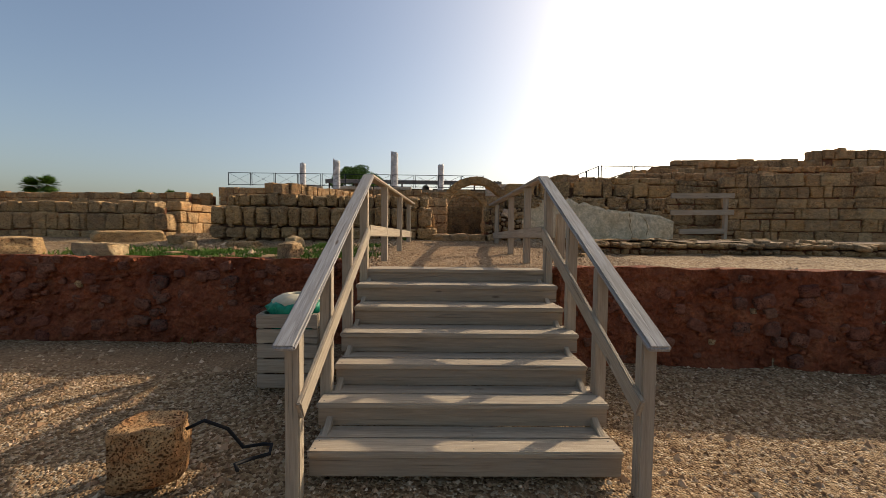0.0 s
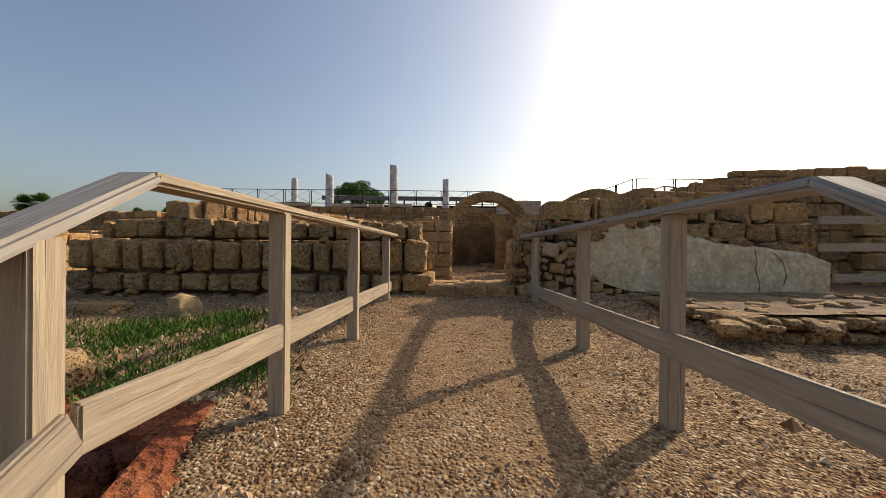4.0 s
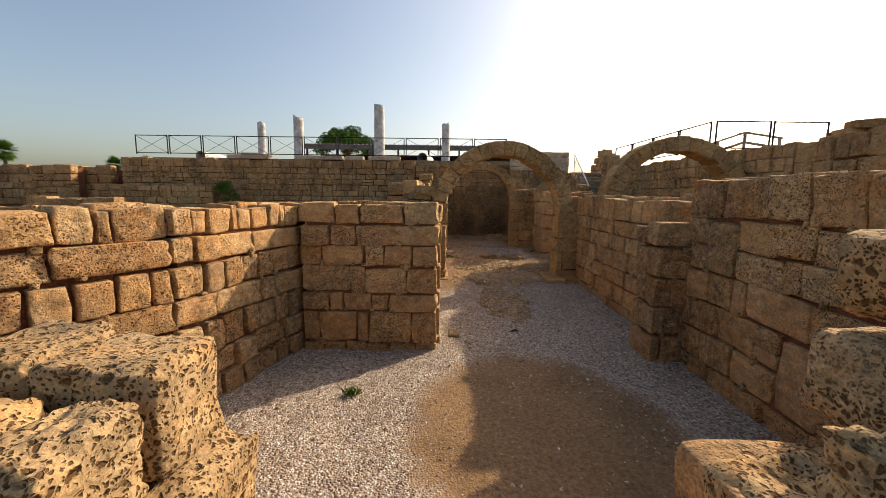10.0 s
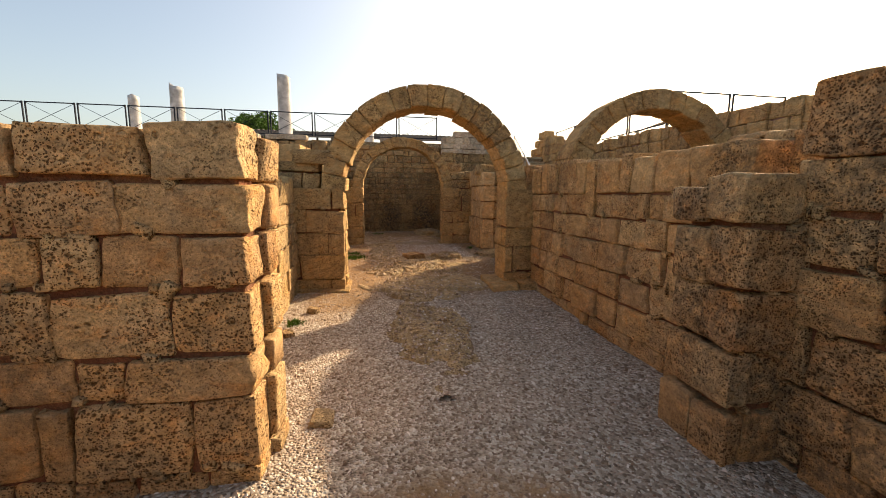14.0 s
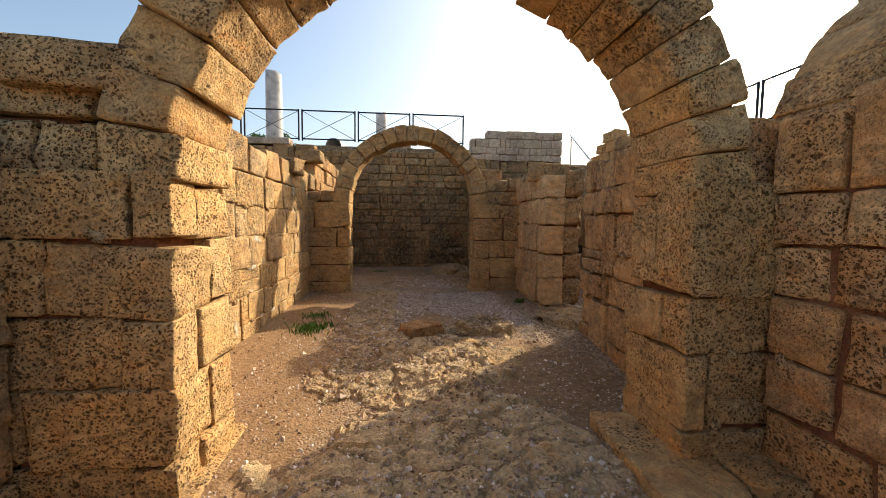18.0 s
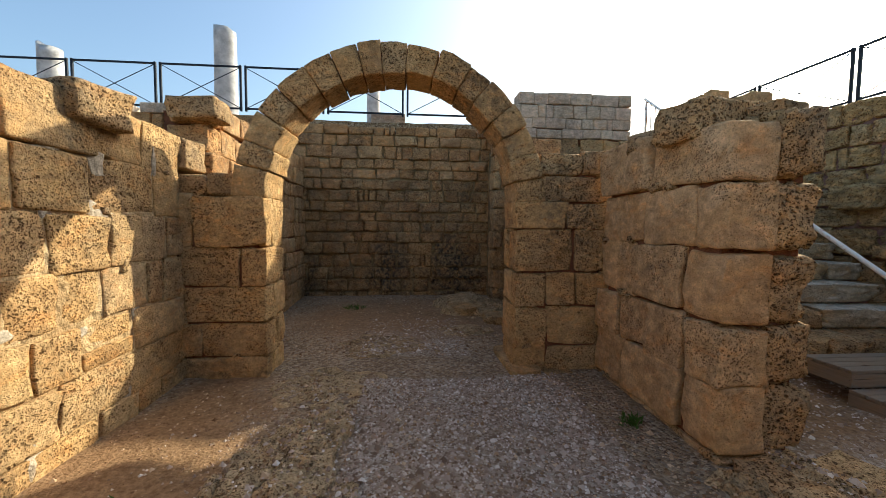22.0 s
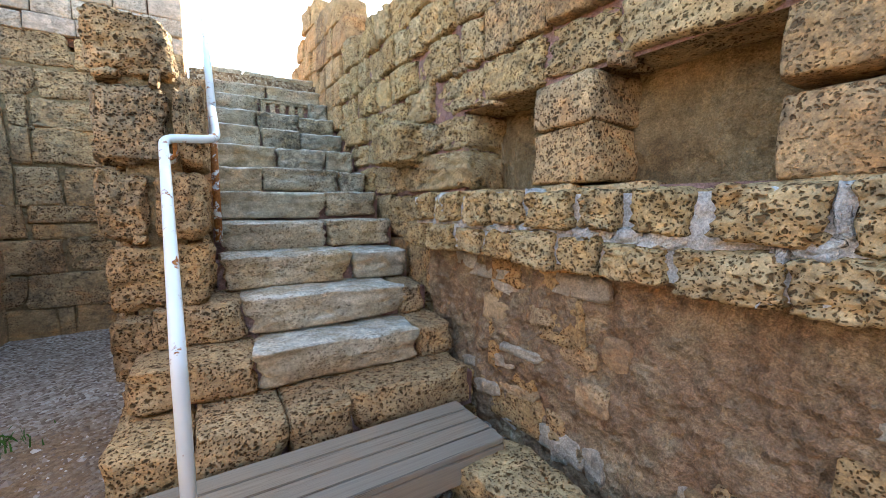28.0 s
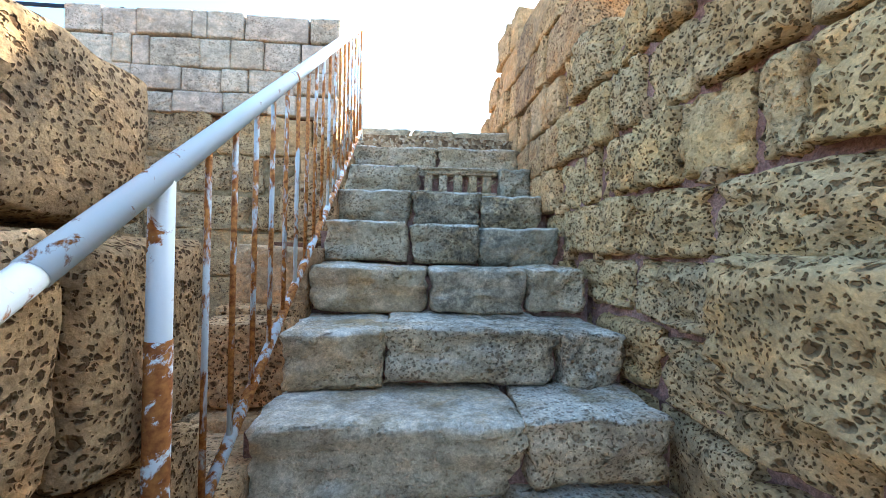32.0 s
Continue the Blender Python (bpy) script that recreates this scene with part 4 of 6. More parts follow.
# ---- middle passage ----
masonry("wall_middle_west", "sunlit sandstone wall with large pitted blocks", (-0.32, 19.95), (-0.32, 25.35), 0.68, 3.35, 0.8, shape="court", both=True, seed=31, mortar=MORTAR_TAN, hs=(0.28, 0.42), ws=(0.3, 0.7), chips=24, odd=0.06, lime=26, gap=0.012, inset=0.022, jut=0.012, top=lambda s: 3.15 + 0.3 * (s > 3.9) * (s < 4.9), near=lambda s, z: "smooth" if noise.noise(Vector((s * 0.9, z * 1.3, 1))) > -0.1 else None)
masonry("wall_middle_east", "shaded sandstone wall with pitted blocks", (4.02, 22.25), (3.72, 19.95), 0.68, 3.15, 0.7, shape="tan", both=True, seed=32, hs=(0.28, 0.46), ws=(0.3, 0.7), chips=24, gap=0.018, inset=0.06, odd=0.14)
masonry("wall_stub", "free end of a sandstone wall with rounded blocks", (3.98, 25.3), (3.98, 23.6), 0.7, 3.35, 0.68, shape="dressed", back_shape="comb", both=True, chips=10, gap=0.014, inset=0.06, odd=0.0, seed=33, courses=[0.25, 0.48, 0.42, 0.5, 0.46, 0.44],
        ws=(0.4, 0.85), jut=0.03, top=lambda s: 3.45 - 0.15 * (s > 1.3))
masonry("wall_room_west", "dark sandstone room wall", (-0.3, 25.85), (-0.35, 30.0), 0.8, 3.9, 0.6, seed=34, ws=(0.3, 0.55), hs=(0.24, 0.32))
masonry("wall_back_room", "dark back wall of small squared sandstone blocks", (-1.2, 29.95), (4.0, 29.95), 0.8, 4.62, 0.5, seed=35, hs=(0.2, 0.28), ws=(0.22, 0.56), shape="stone", jut=0.035, gap=0.022, odd=0.012, chips=24, mortar=MORTAR_BROWN, inset=0.05, near=lambda s, z: "damp" if z < 3.3 + 0.9 * noise.noise(Vector((s * 1.1, z * 1.1, 9))) else None)
masonry("wall_terrace", "high terrace wall of squared sandstone courses", (-16.6, 29.95), (-1.2, 29.95), 2.0, 4.75, 0.6, seed=36, hs=(0.26, 0.32), ws=(0.36, 0.66), shape="small", jut=0.01)
masonry("wall_room_east", "sandstone wall between the arch room and the stair court", (4.0, 29.9), (3.95, 25.85), 0.75, 3.3, 0.65, seed=37, both=True, shape="tan", back_shape="court", chips=12, hs=(0.3, 0.48), ws=(0.26, 0.7), odd=0.1, gap=0.016, mortar=MORTAR_TAN, near=lambda s, z: "rough" if noise.noise(Vector((s * 1.3, z * 1.7, 6))) > 0.12 else None)
masonry("wall_block_base", "old sandstone masonry under the restored block", (3.6, 29.04), (6.45, 29.04), 0.75, 4.265, 1.2, seed=138, hs=(0.26, 0.46), ws=(0.28, 0.8), shape="court", odd=0.08, chips=24, gap=0.016, inset=0.035, mortar=MORTAR_BROWN, lime=5, near=lambda s, z: "rough" if noise.noise(Vector((s * 1.6, z * 1.6, 4))) > 0.1 else None)
masonry("wall_block", "restored block of pale squared sandstone", (3.6, 29.05), (6.45, 29.05), 4.265, 5.17, 1.2, seed=38, courses=[0.19, 0.21, 0.265, 0.24], trim=((0, 0), (0, 0), (0, 0), (0.5, 0)), ws=(0.22, 0.62), shape="pale", jut=0.008, odd=0.0, gap=0.008, level=True)

# ---- stair court ----
NICHES = [(25.22, 24.59), (24.18, 23.52), (23.13, 22.49), (22.09, 21.5), (21.13, 20.5)]


def niche_wall():
    y0 = 28.9

    def pierced(s, z):
        y = y0 - s
        return any(b < y < a for a, b in NICHES)

    def beside_stairs(s, z):
        return "comb_tan" if 0.9 < s < 3.9 and z > 1.7 else None

    wall = masonry("wall_niches", "tall sandstone wall with a row of small niches above a ledge", (8.06, y0), (8.318, 18.5), 0.7, 2.12, 0.7, seed=41, hs=(0.26, 0.4), ws=(0.24, 0.66), shape="smooth", jut=0.018, inset=0.12, gap=0.05, mortar=ERODED, odd=0.12, chips=60,
                   skip=lambda s, z: s > 3.2 and (noise.noise(Vector((s * 1.1, z * 1.6, 3))) > (0.0 if s < 5.6 else 0.25) or (z > 1.55 and noise.noise(Vector((s * 1.9, z, 5))) > -0.15)), near=beside_stairs, level=True)
    # eroded lime mortar left over the lower stones
    verts, faces, n, m = [], [], 300, 56
    for i in range(n + 1):
        y = 25.7 - 7.7 * i / n
        for k in range(m + 1):
            z = 0.8 + 1.36 * k / m
            p = Vector((y * 1.5, z * 1.5, 2))
            verts.append((8.085 + 0.32 * (28.9 - y) / 12.9 + noise.noise(p) * 0.07 + noise.noise(p * 3) * 0.04 + noise.noise(p * 8) * 0.028 + noise.noise(p * 17) * 0.02 + noise.noise(p * 36) * 0.01, y, z))
    for i in range(n):
        for k in range(m):
            a = i * (m + 1) + k
            faces.append((a, a + 1, a + m + 2, a + m + 1))
    part("eroded_mortar", mesh_of("eroded_mortar", verts, faces, ERODED, True), wall, None, "eroded pinkish brown lime mortar")
    masonry("wall_niches_mid", "", (8.06, y0), (8.286, 18.5), 2.12, 2.52, 0.7, seed=42, courses=[0.4], ws=(0.35, 0.6), parent=wall, shape="court", near=beside_stairs, mortar=MORTAR_PURPLE, inset=0.06, gap=0.018, level=True)
    s = 0.0
    edges = [28.9] + [v for n in NICHES for v in n] + [18.5]
    for a, b in zip(edges[0::2], edges[1::2]):
        xa, xb = 8.05 + 0.28 * (28.9 - a) / 12.9, 8.05 + 0.28 * (28.9 - b) / 12.9
        masonry("pier", "", (xa, a), (xb, b), 2.52, 3.08, 0.7, seed=43 + int(a), courses=[0.3, 0.26], ws=(0.5, 0.75), parent=wall, core=a - b > 1, shape="court", odd=0.0, near=beside_stairs if a > 28 else None, mortar=MORTAR_PURPLE, inset=0.05, level=True)
    # the backs of the niches, brown plaster darkened to hold the recess shade
    verts, faces, n, m = [], [], 120, 16
    for i in range(n + 1):
        y = 25.7 - 5.6 * i / n
        for k in range(m + 1):
            z = 2.4 + 0.8 * k / m
            verts.append((8.5 + 0.28 * (28.9 - y) / 12.9 - 0.07 + noise.noise(Vector((y * 3, z * 3, 8))) * 0.07 + noise.noise(Vector((y * 9, z * 9, 8))) * 0.03, y, z))
    for i in range(n):
        for k in range(m):
            a = i * (m + 1) + k
            faces.append((a, a + 1, a + m + 2, a + m + 1))
    part("niche_back", mesh_of("niche_back", verts, faces, MORTAR_BROWN, True), wall, None, "brown plastered niche backs with recess shade in the colour")
    masonry("upper", "", (8.04, y0), (8.266, 18.5), 3.08, 4.3, 0.7, seed=53, courses=[0.27, 0.3, 0.31, 0.33], ws=(0.2, 0.42), parent=wall, rows={0: [0.7, 0.5, 0.6, 0.45, 0.55, 0.4, 0.62, 0.55, 0.42, 0.6, 0.45, 0.5, 0.6, 0.7, 0.6, 0.55, 0.6, 0.7, 0.6, 0.7, 0.7, 0.7]}, shape="court", shapes={0: "comb_tan"}, jut=0.035, gap=0.016, inset=0.06, chips=30, odd=0.0, mortar=MORTAR_PURPLE, near=beside_stairs)
    # white lime bedding behind the ledge stones
    verts, faces, n, m = [], [], 110, 8
    for i in range(n + 1):
        y = 25.7 - 6.9 * i / n
        for k in range(m + 1):
            z = 2.14 + 0.34 * k / m
            verts.append((7.918 + 0.28 * (28.9 - y) / 12.9 + noise.noise(Vector((y * 5, z * 5, 4))) * 0.03 + noise.noise(Vector((y * 14, z * 14, 4))) * 0.015, y, z))
    for i in range(n):
        for k in range(m):
            a = i * (m + 1) + k
            faces.append((a, a + 1, a + m + 2, a + m + 1))
    part("lime_bedding", mesh_of("lime_bedding", verts, faces, LIME, True), wall, None, "white lime mortar in the joints of the ledge")
    # the ledge that stands out below the niches
    r = random.Random(9)
    y = 25.85
    while y > 18.7:
        w = r.uniform(0.24, 0.48)
        x = 8.10 + 0.28 * (28.9 - y) / 12.9
        block("comb_tan", (w, 0.36, r.uniform(0.17, 0.23)), pose(x - 0.05 + r.uniform(-0.02, 0.02), y - w / 2, 2.20, 0, r.uniform(-3, 3), -90), wall, gap=0.02)
        block("comb_tan", (w * r.uniform(0.94, 1.02), 0.44, r.uniform(0.22, 0.27)), pose(x - 0.03 + r.uniform(-0.03, 0.03), y - w / 2 - 0.1, 2.41, 0, r.uniform(-3, 3), -90), wall, gap=0.045)
        y -= w
    for k in range(80):
        y = 25.4 - r.uniform(0, 5.2)
        x = 7.948 + 0.28 * (28.9 - y) / 12.9
        up = k % 4 == 0
        block("lime", (r.uniform(0.05, 0.1) if up else r.uniform(0.06, 0.17), 0.12, r.uniform(0.1, 0.2) if up else r.uniform(0.035, 0.1)), pose(x, y, r.choice((2.22, 2.42)) if up else 2.295 + r.uniform(-0.015, 0.015), 0, r.uniform(-8, 8), -90), wall, "lime_patch")
    # lime and small stones left on the eroded foot of the wall
    for k in range(46):
        y, z = r.uniform(21.0, 25.6), 0.95 + 1.1 * r.random() ** 1.3
        p = Vector((y * 1.5, z * 1.5, 2))
        x = 8.115 + 0.32 * (28.9 - y) / 12.9 + noise.noise(p) * 0.07 + noise.noise(p * 3) * 0.04
        block("limed" if k % 3 else "field", (r.uniform(0.1, 0.4), 0.1, r.uniform(0.06, 0.2)), pose(x, y, z, 0, r.uniform(-12, 12), -90), wall, "lime_patch" if k % 3 else "wedge_stone")
    # a honeycombed block that stands out beside the stairs
    block("comb_tan", (0.62, 0.4, 0.34), pose(8.07, 26.1, 2.93, 0, 0, -90), wall)
    block("lime", (0.52, 0.2, 0.2), pose(7.97 + 0.28 * (28.9 - 22.3) / 12.9, 22.3, 2.42, 0, 0, -90), wall, "lime_patch")
    return wall


niche_wall()
masonry("wall_niches_end", "broken far end of the niche wall above the stairs", (7.98, 30.3), (8.05, 28.9), 4.0, 5.31, 0.7, seed=142, courses=[0.33, 0.33, 0.33, 0.32], trim=((0, 0), (0, 0), (0.35, 0), (0.75, 0)), ws=(0.24, 0.5), shape="court", mortar=MORTAR_PURPLE, gap=0.02)
masonry("wall_niches_crest", "two courses of larger blocks on the far end of the niche wall", (8.02, 28.9), (8.05, 27.55), 4.27, 5.0, 0.7, seed=143, courses=[0.36, 0.36], trim=((0, 0), (0, 0.35)), ws=(0.34, 0.6), shape="court", mortar=MORTAR_PURPLE, gap=0.02)
masonry("wall_court_end", "end of the sandstone court wall", (8.318, 18.5), (8.38, 16.0), 0.7, 4.3, 0.7, seed=141, shape="court")


STEP_ROWS = [[0.93, 0.51], [0.84, 0.6], [0.93, 0.51], [0.42, 0.74, 0.28], [0.62, 0.5, 0.32], [0.5, 0.43, 0.51], [0.52, 0.48, 0.44], [0.58, 0.6, 0.26], [0.72, 0.72], [0.5, 0.4, 0.54]]


def stone_stair():
    ob = thing("stone_staircase", "worn flight of grey sandstone steps beside the niche wall", "stairs")
    r = random.Random(15)
    for k in range(13):
        z, y = 1.32 + 0.242 * k, 24.98 + 0.345 * k
        x0, x1 = ((6.1, 8.06), (6.15, 8.06), (6.25, 8.06))[k] if k < 3 else (6.62, 8.06)
        x = x0
        for w in ([0.62, 1.06, 0.28] if k == 1 else [0.5, 1.1, 0.21] if k == 2 else STEP_ROWS[k - 3] if k > 2 else widths(x1 - x0, 0.34, 0.85, r)):
            if k == 10 and x > 7.0 and w > 0.5:
                # a stone with upright slots: narrow ribs before a dark back
                block("step", (w, 0.5, 0.23), pose(x + w / 2, y + 0.36, z - 0.125), ob, "step_stone")
                block("step", (w, 0.3, 0.06), pose(x + w / 2, y + 0.17, z - 0.035), ob, "step_stone")
                block("step", (w, 0.3, 0.05), pose(x + w / 2, y + 0.17, z - 0.215), ob, "step_stone")
                for j in range(5):
                    block("step", (0.07, 0.2, 0.14), pose(x + 0.06 + 0.115 * j, y + 0.13, z - 0.125), ob, "step_stone")
                x += w
                continue
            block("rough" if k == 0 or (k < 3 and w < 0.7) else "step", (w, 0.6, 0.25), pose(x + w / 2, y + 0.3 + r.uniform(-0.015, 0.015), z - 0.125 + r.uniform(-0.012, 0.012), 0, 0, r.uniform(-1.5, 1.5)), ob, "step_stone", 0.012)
            x += w
    verts, faces = [], []
    for k in range(13):
        z, y = 1.32 + 0.242 * k - 0.06, 24.98 + 0.345 * k + 0.1
        for yy, zz in ((y, z - 0.242), (y, z)):
            verts += [(6.6 if k > 2 else 6.25, yy, zz), (8.1, yy, zz)]
    verts += [(6.6, 29.6, 4.16), (8.1, 29.6, 4.16)]
    for i in range(len(verts) // 2 - 1):
        faces.append((2 * i, 2 * i + 1, 2 * i + 3, 2 * i + 2))
    part("stair_core", mesh_of("stair_core", verts, faces, MORTAR_PURPLE), ob)
    return ob


stone_stair()
masonry("wall_stair_pier", "stacked pier of squared weathered blocks beside the stairs", (6.03, 25.72), (6.6, 25.72), 0.7, 3.52, 0.9, seed=61, courses=[0.3, 0.36, 0.42, 0.42, 0.42, 0.5, 0.4], ws=(0.28, 0.5), shape="comb", back_shape="rough", both=True,
        rows={0: [0.57], 1: [0.57], 2: [0.27, 0.07, 0.23], 3: [0.57], 4: [0.26, 0.31], 5: [0.38, 0.19], 6: [0.42]}, trim=((0, 0),) * 6 + ((0, 0.16),), jut=0.03, gap=0.03, chips=6, mortar=MORTAR_BROWN, inset=0.1)
masonry("wall_stair_side_outer", "masonry side of the stairs towards the room", (6.28, 29.04), (6.28, 26.5), 0.75, 4.0, 0.36, seed=63, top=lambda s: 3.95 - 0.7 * s)

# ---- terraces to the right of the entry ----
masonry("wall_terrace_low", "weathered terrace wall of long sandstone courses", (4.3, 11.6), (8.8, 11.9), 1.3, 3.3, 0.8, seed=71, ws=(0.4, 0.8), shape="rough")
masonry("wall_terrace_east", "large broken wall of mortared sandstone blocks", (8.5, 11.6), (16.5, 9.4), 1.4, 3.4, 1.0, seed=72, ws=(0.3, 0.75), hs=(0.26, 0.36), shape="stone", top=lambda s: 3.3 + 0.1 * math.sin(s * 2))
masonry("wall_terrace_mid", "weathered terrace wall of long sandstone courses", (6.6, 13.2), (17, 12.6), 2.9, 3.95, 0.8, seed=73, ws=(0.26, 0.62), hs=(0.22, 0.34), jut=0.08, shape="far", top=lambda s: 3.6 + 0.06 * s)
masonry("wall_terrace_high", "weathered upper terrace of sandstone blocks", (7.9, 15.2), (19, 14.2), 3.2, 4.9, 0.9, seed=74, ws=(0.26, 0.62), hs=(0.22, 0.34), jut=0.08, shape="far", top=lambda s: min(4.7, 4.05 + 0.1 * s + 0.16 * noise.noise(Vector((s * 1.3, 0, 2)))))
masonry("wall_terrace_crest", "broken crest of the highest sandstone terrace", (9.9, 20.0), (24, 18.6), 4.0, 5.9, 0.9, seed=174, ws=(0.35, 0.85), hs=(0.24, 0.34), shape="stone", jut=0.06, top=lambda s: min(5.5, 4.72 + 0.22 * s + 0.1 * noise.noise(Vector((s * 1.1, 0, 7)))) - (0.4 if s < 0.6 else 0.0))
masonry("wall_far_west", "far broken wall of sandstone blocks", (-46, 31.5), (-17.4, 30.2), 2.2, 4.3, 1.0, seed=75, ws=(0.5, 1.0), hs=(0.35, 0.5), shape="far")
masonry("wall_pillar_west", "squared stub wall of sandstone courses", (-20.6, 29.2), (-18.6, 29.2), 2.2, 4.3, 1.0, seed=76, ws=(0.5, 0.9), hs=(0.3, 0.36), shape="far")
masonry("wall_mid_west", "low ruined cross wall of sandstone", (-11.5, 15.2), (-3.6, 15.6), 1.6, 2.5, 0.7, seed=77, ws=(0.3, 0.7), shape="tan")


masonry("wall_outer_stub", "broken stub of sandstone blocks outside the arch room", (-2.3, 25.2), (-0.65, 25.25), 1.8, 3.3, 0.8, seed=78, ws=(0.3, 0.7), shape="rough", top=lambda s: 2.85 if s < 0.7 else 3.3)
masonry("wall_outer_room", "sunlit low wall of pale sandstone before the terrace", (-17.0, 28.7), (-11.5, 29.3), 1.8, 3.3, 0.6, seed=178, hs=(0.28, 0.34), ws=(0.4, 0.8), shape="court")
masonry("wall_far_mid", "low broken wall of sandstone blocks", (-19, 20.0), (-6.5, 20.6), 1.8, 3.0, 0.8, seed=79, ws=(0.4, 0.9), shape="far", top=lambda s: 2.5 + 0.25 * math.sin(s * 0.9))


def crown_stones():
    """Odd stones left standing on broken wall heads."""
    for x, y, z, a, b, c, kind in ((4.25, 24.15, 3.12, 0.62, 0.5, 0.3, "rough"), (4.3, 24.65, 3.15, 0.6, 0.5, 0.2, "rough"), (4.5, 23.85, 3.2, 0.28, 0.26, 0.16, "rough"),
                                   (-0.5, 24.3, 3.15, 0.6, 0.5, 0.3, "rough"), (0.0, 19.5, 3.0, 0.75, 0.45, 0.22, "rough"), (-0.4, 25.9, 3.6, 0.5, 0.4, 0.25, "rough"), (3.6, 26.4, 3.3, 0.5, 0.5, 0.3, "tan"),
                                   (-0.25, 10.35, 1.75, 0.3, 0.3, 0.3, "rough")):
        st = thing("broken_block", "weathered sandstone block lying on a broken wall head", "stone", group="odd blocks on the wall heads", at=pose(x, y, z))
        block(kind, (a, b, c), pose(0, 0, c / 2, 0, 0, rng.uniform(-20, 20)), st)


crown_stones()


# ---- timber stairs and rails ----
TREADS = [(-0.878, 1.325), (-0.922, 1.368), (-0.872, 1.33), (-0.914, 1.376), (-0.858, 1.343), (-0.908, 1.382), (-0.855, 1.345)]


def screw_head():
    bm = bmesh.new()
    bmesh.ops.create_circle(bm, cap_ends=True, segments=8, radius=0.006)
    bmesh.ops.translate(bm, verts=bm.verts[:], vec=(0, 0, 0.0015))
    return bm_mesh("screw", bm, BLACKIRON)


def timber_stairs():
    ob = thing("wooden_staircase", "weathered timber stairs of seven steps up the red bank", "stairs")
    screw, r = screw_head(), random.Random(44)
    for k, (x0, x1) in enumerate(TREADS):
        z, y, long, mid = 0.122 + 0.183 * k - 0.04 * (k == 6), 2.62 + 0.352 * k, x1 - x0, (x0 + x1) / 2
        for j, (dy, w) in enumerate(((0.092, 0.184), (0.283, 0.18))):
            plank = part("tread", board(long - 0.012 * j, w, 0.045, WOOD, 0.009, "tread"), ob, pose(mid + r.uniform(-0.004, 0.004), y + dy, z - 0.0225 - 0.003 * j, 0, 0, 180 * r.randrange(2)))
            for x in (x0 + 0.05, x0 + 0.06 + long * 0.5, x1 - 0.05):
                for d in (-0.05, 0.05):
                    part("screw", screw, ob, pose(x + r.uniform(-0.01, 0.01), y + dy + d, z - 0.003 * j))
        part("riser", board(long - 0.02, 0.03, 0.14, WOOD_BROWN, 0.004, "riser"), ob, pose(mid, y + 0.032, z - 0.045 - 0.07, 0, 0, 180 * r.randrange(2)))
    for x in (-0.82, 1.26):
        a, b = Vector((x, 2.72, -0.05)), Vector((x, 4.95, 1.06))
        part("stringer", board((b - a).length, 0.05, 0.2, WOOD), ob, along(a, b))
    return ob


timber_stairs()


def timber_rail(label, low, peak, end, inner, joint, posts):
    """One side's rail: up the stairs to a peak, then level beside the path. inner: the ends of the lower rail; posts: places beside the path."""
    ob = thing("wooden_handrail", label, "railing", group="timber rails of the path")
    low, peak, end = Vector(low), Vector(peak), Vector(end)
    for a, b in ((low, peak), (peak, end)):
        part("handrail", board((b - a).length + 0.02, 0.145, 0.045, WOOD_WORN if a == low or low.x > 0 else WOOD, 0.013), ob, along(a, b))
    first, last, joint = Vector(inner[0]), Vector(inner[1]), Vector(joint)
    part("lower_rail", board((joint - first).length, 0.036, 0.14, WOOD, 0.008), ob, along(first, joint))
    part("lower_rail", board((last - joint).length, 0.036, 0.14, WOOD, 0.008), ob, along(joint, last))
    for y in (2.5, 3.22, 3.93, 4.76):
        f = (y - low.y) / (peak.y - low.y)
        x, zt, zb = low.x + f * (peak.x - low.x), low.z + f * (peak.z - low.z) - 0.02, max(-0.14, 0.5 * (y - 2.62) - 0.1)
        part("post", board(zt - zb, 0.095, 0.095, WOOD, 0.008, "post"), ob, pose(x + (0.012 if x < 0 else -0.012), y, (zt + zb) / 2, 0, 90, 0))
    for x, y in posts:
        f = (y - peak.y) / (end.y - peak.y)
        zt, zb = peak.z + f * (end.z - peak.z) - 0.02, ground_z(0, y) - 0.08
        part("post", board(zt - zb, 0.095, 0.095, WOOD, 0.008, "post"), ob, pose(x, y, (zt + zb) / 2, 0, 90, 0))
    return ob


timber_rail("weathered pale timber handrail of the stairs and path", (-0.93, 2.36, 0.92), (-0.895, 5.11, 2.352), (-0.605, 9.47, 2.29), ((-0.858, 2.43, 0.495), (-0.635, 9.42, 1.56)), (-0.838, 4.82, 1.645),
            ((-0.81, 6.03), (-0.72, 7.47), (-0.67, 9.2)))
timber_rail("weathered timber handrail with worn dark top board", (1.395, 2.37, 0.93), (1.372, 5.07, 2.355), (1.322, 9.52, 2.295), ((1.322, 2.43, 0.52), (1.375, 9.42, 1.55)), (1.312, 4.82, 1.65),
            ((1.37, 5.92), (1.39, 7.32), (1.425, 9.3)))


tagged(new("wooden_post", board(1.05, 0.1, 0.1, WOOD, 0.008, "wooden_post")), "short weathered timber post beside the stair rail", "post").matrix_basis = pose(1.56, 4.92, 1.36, 0, 90, 0)


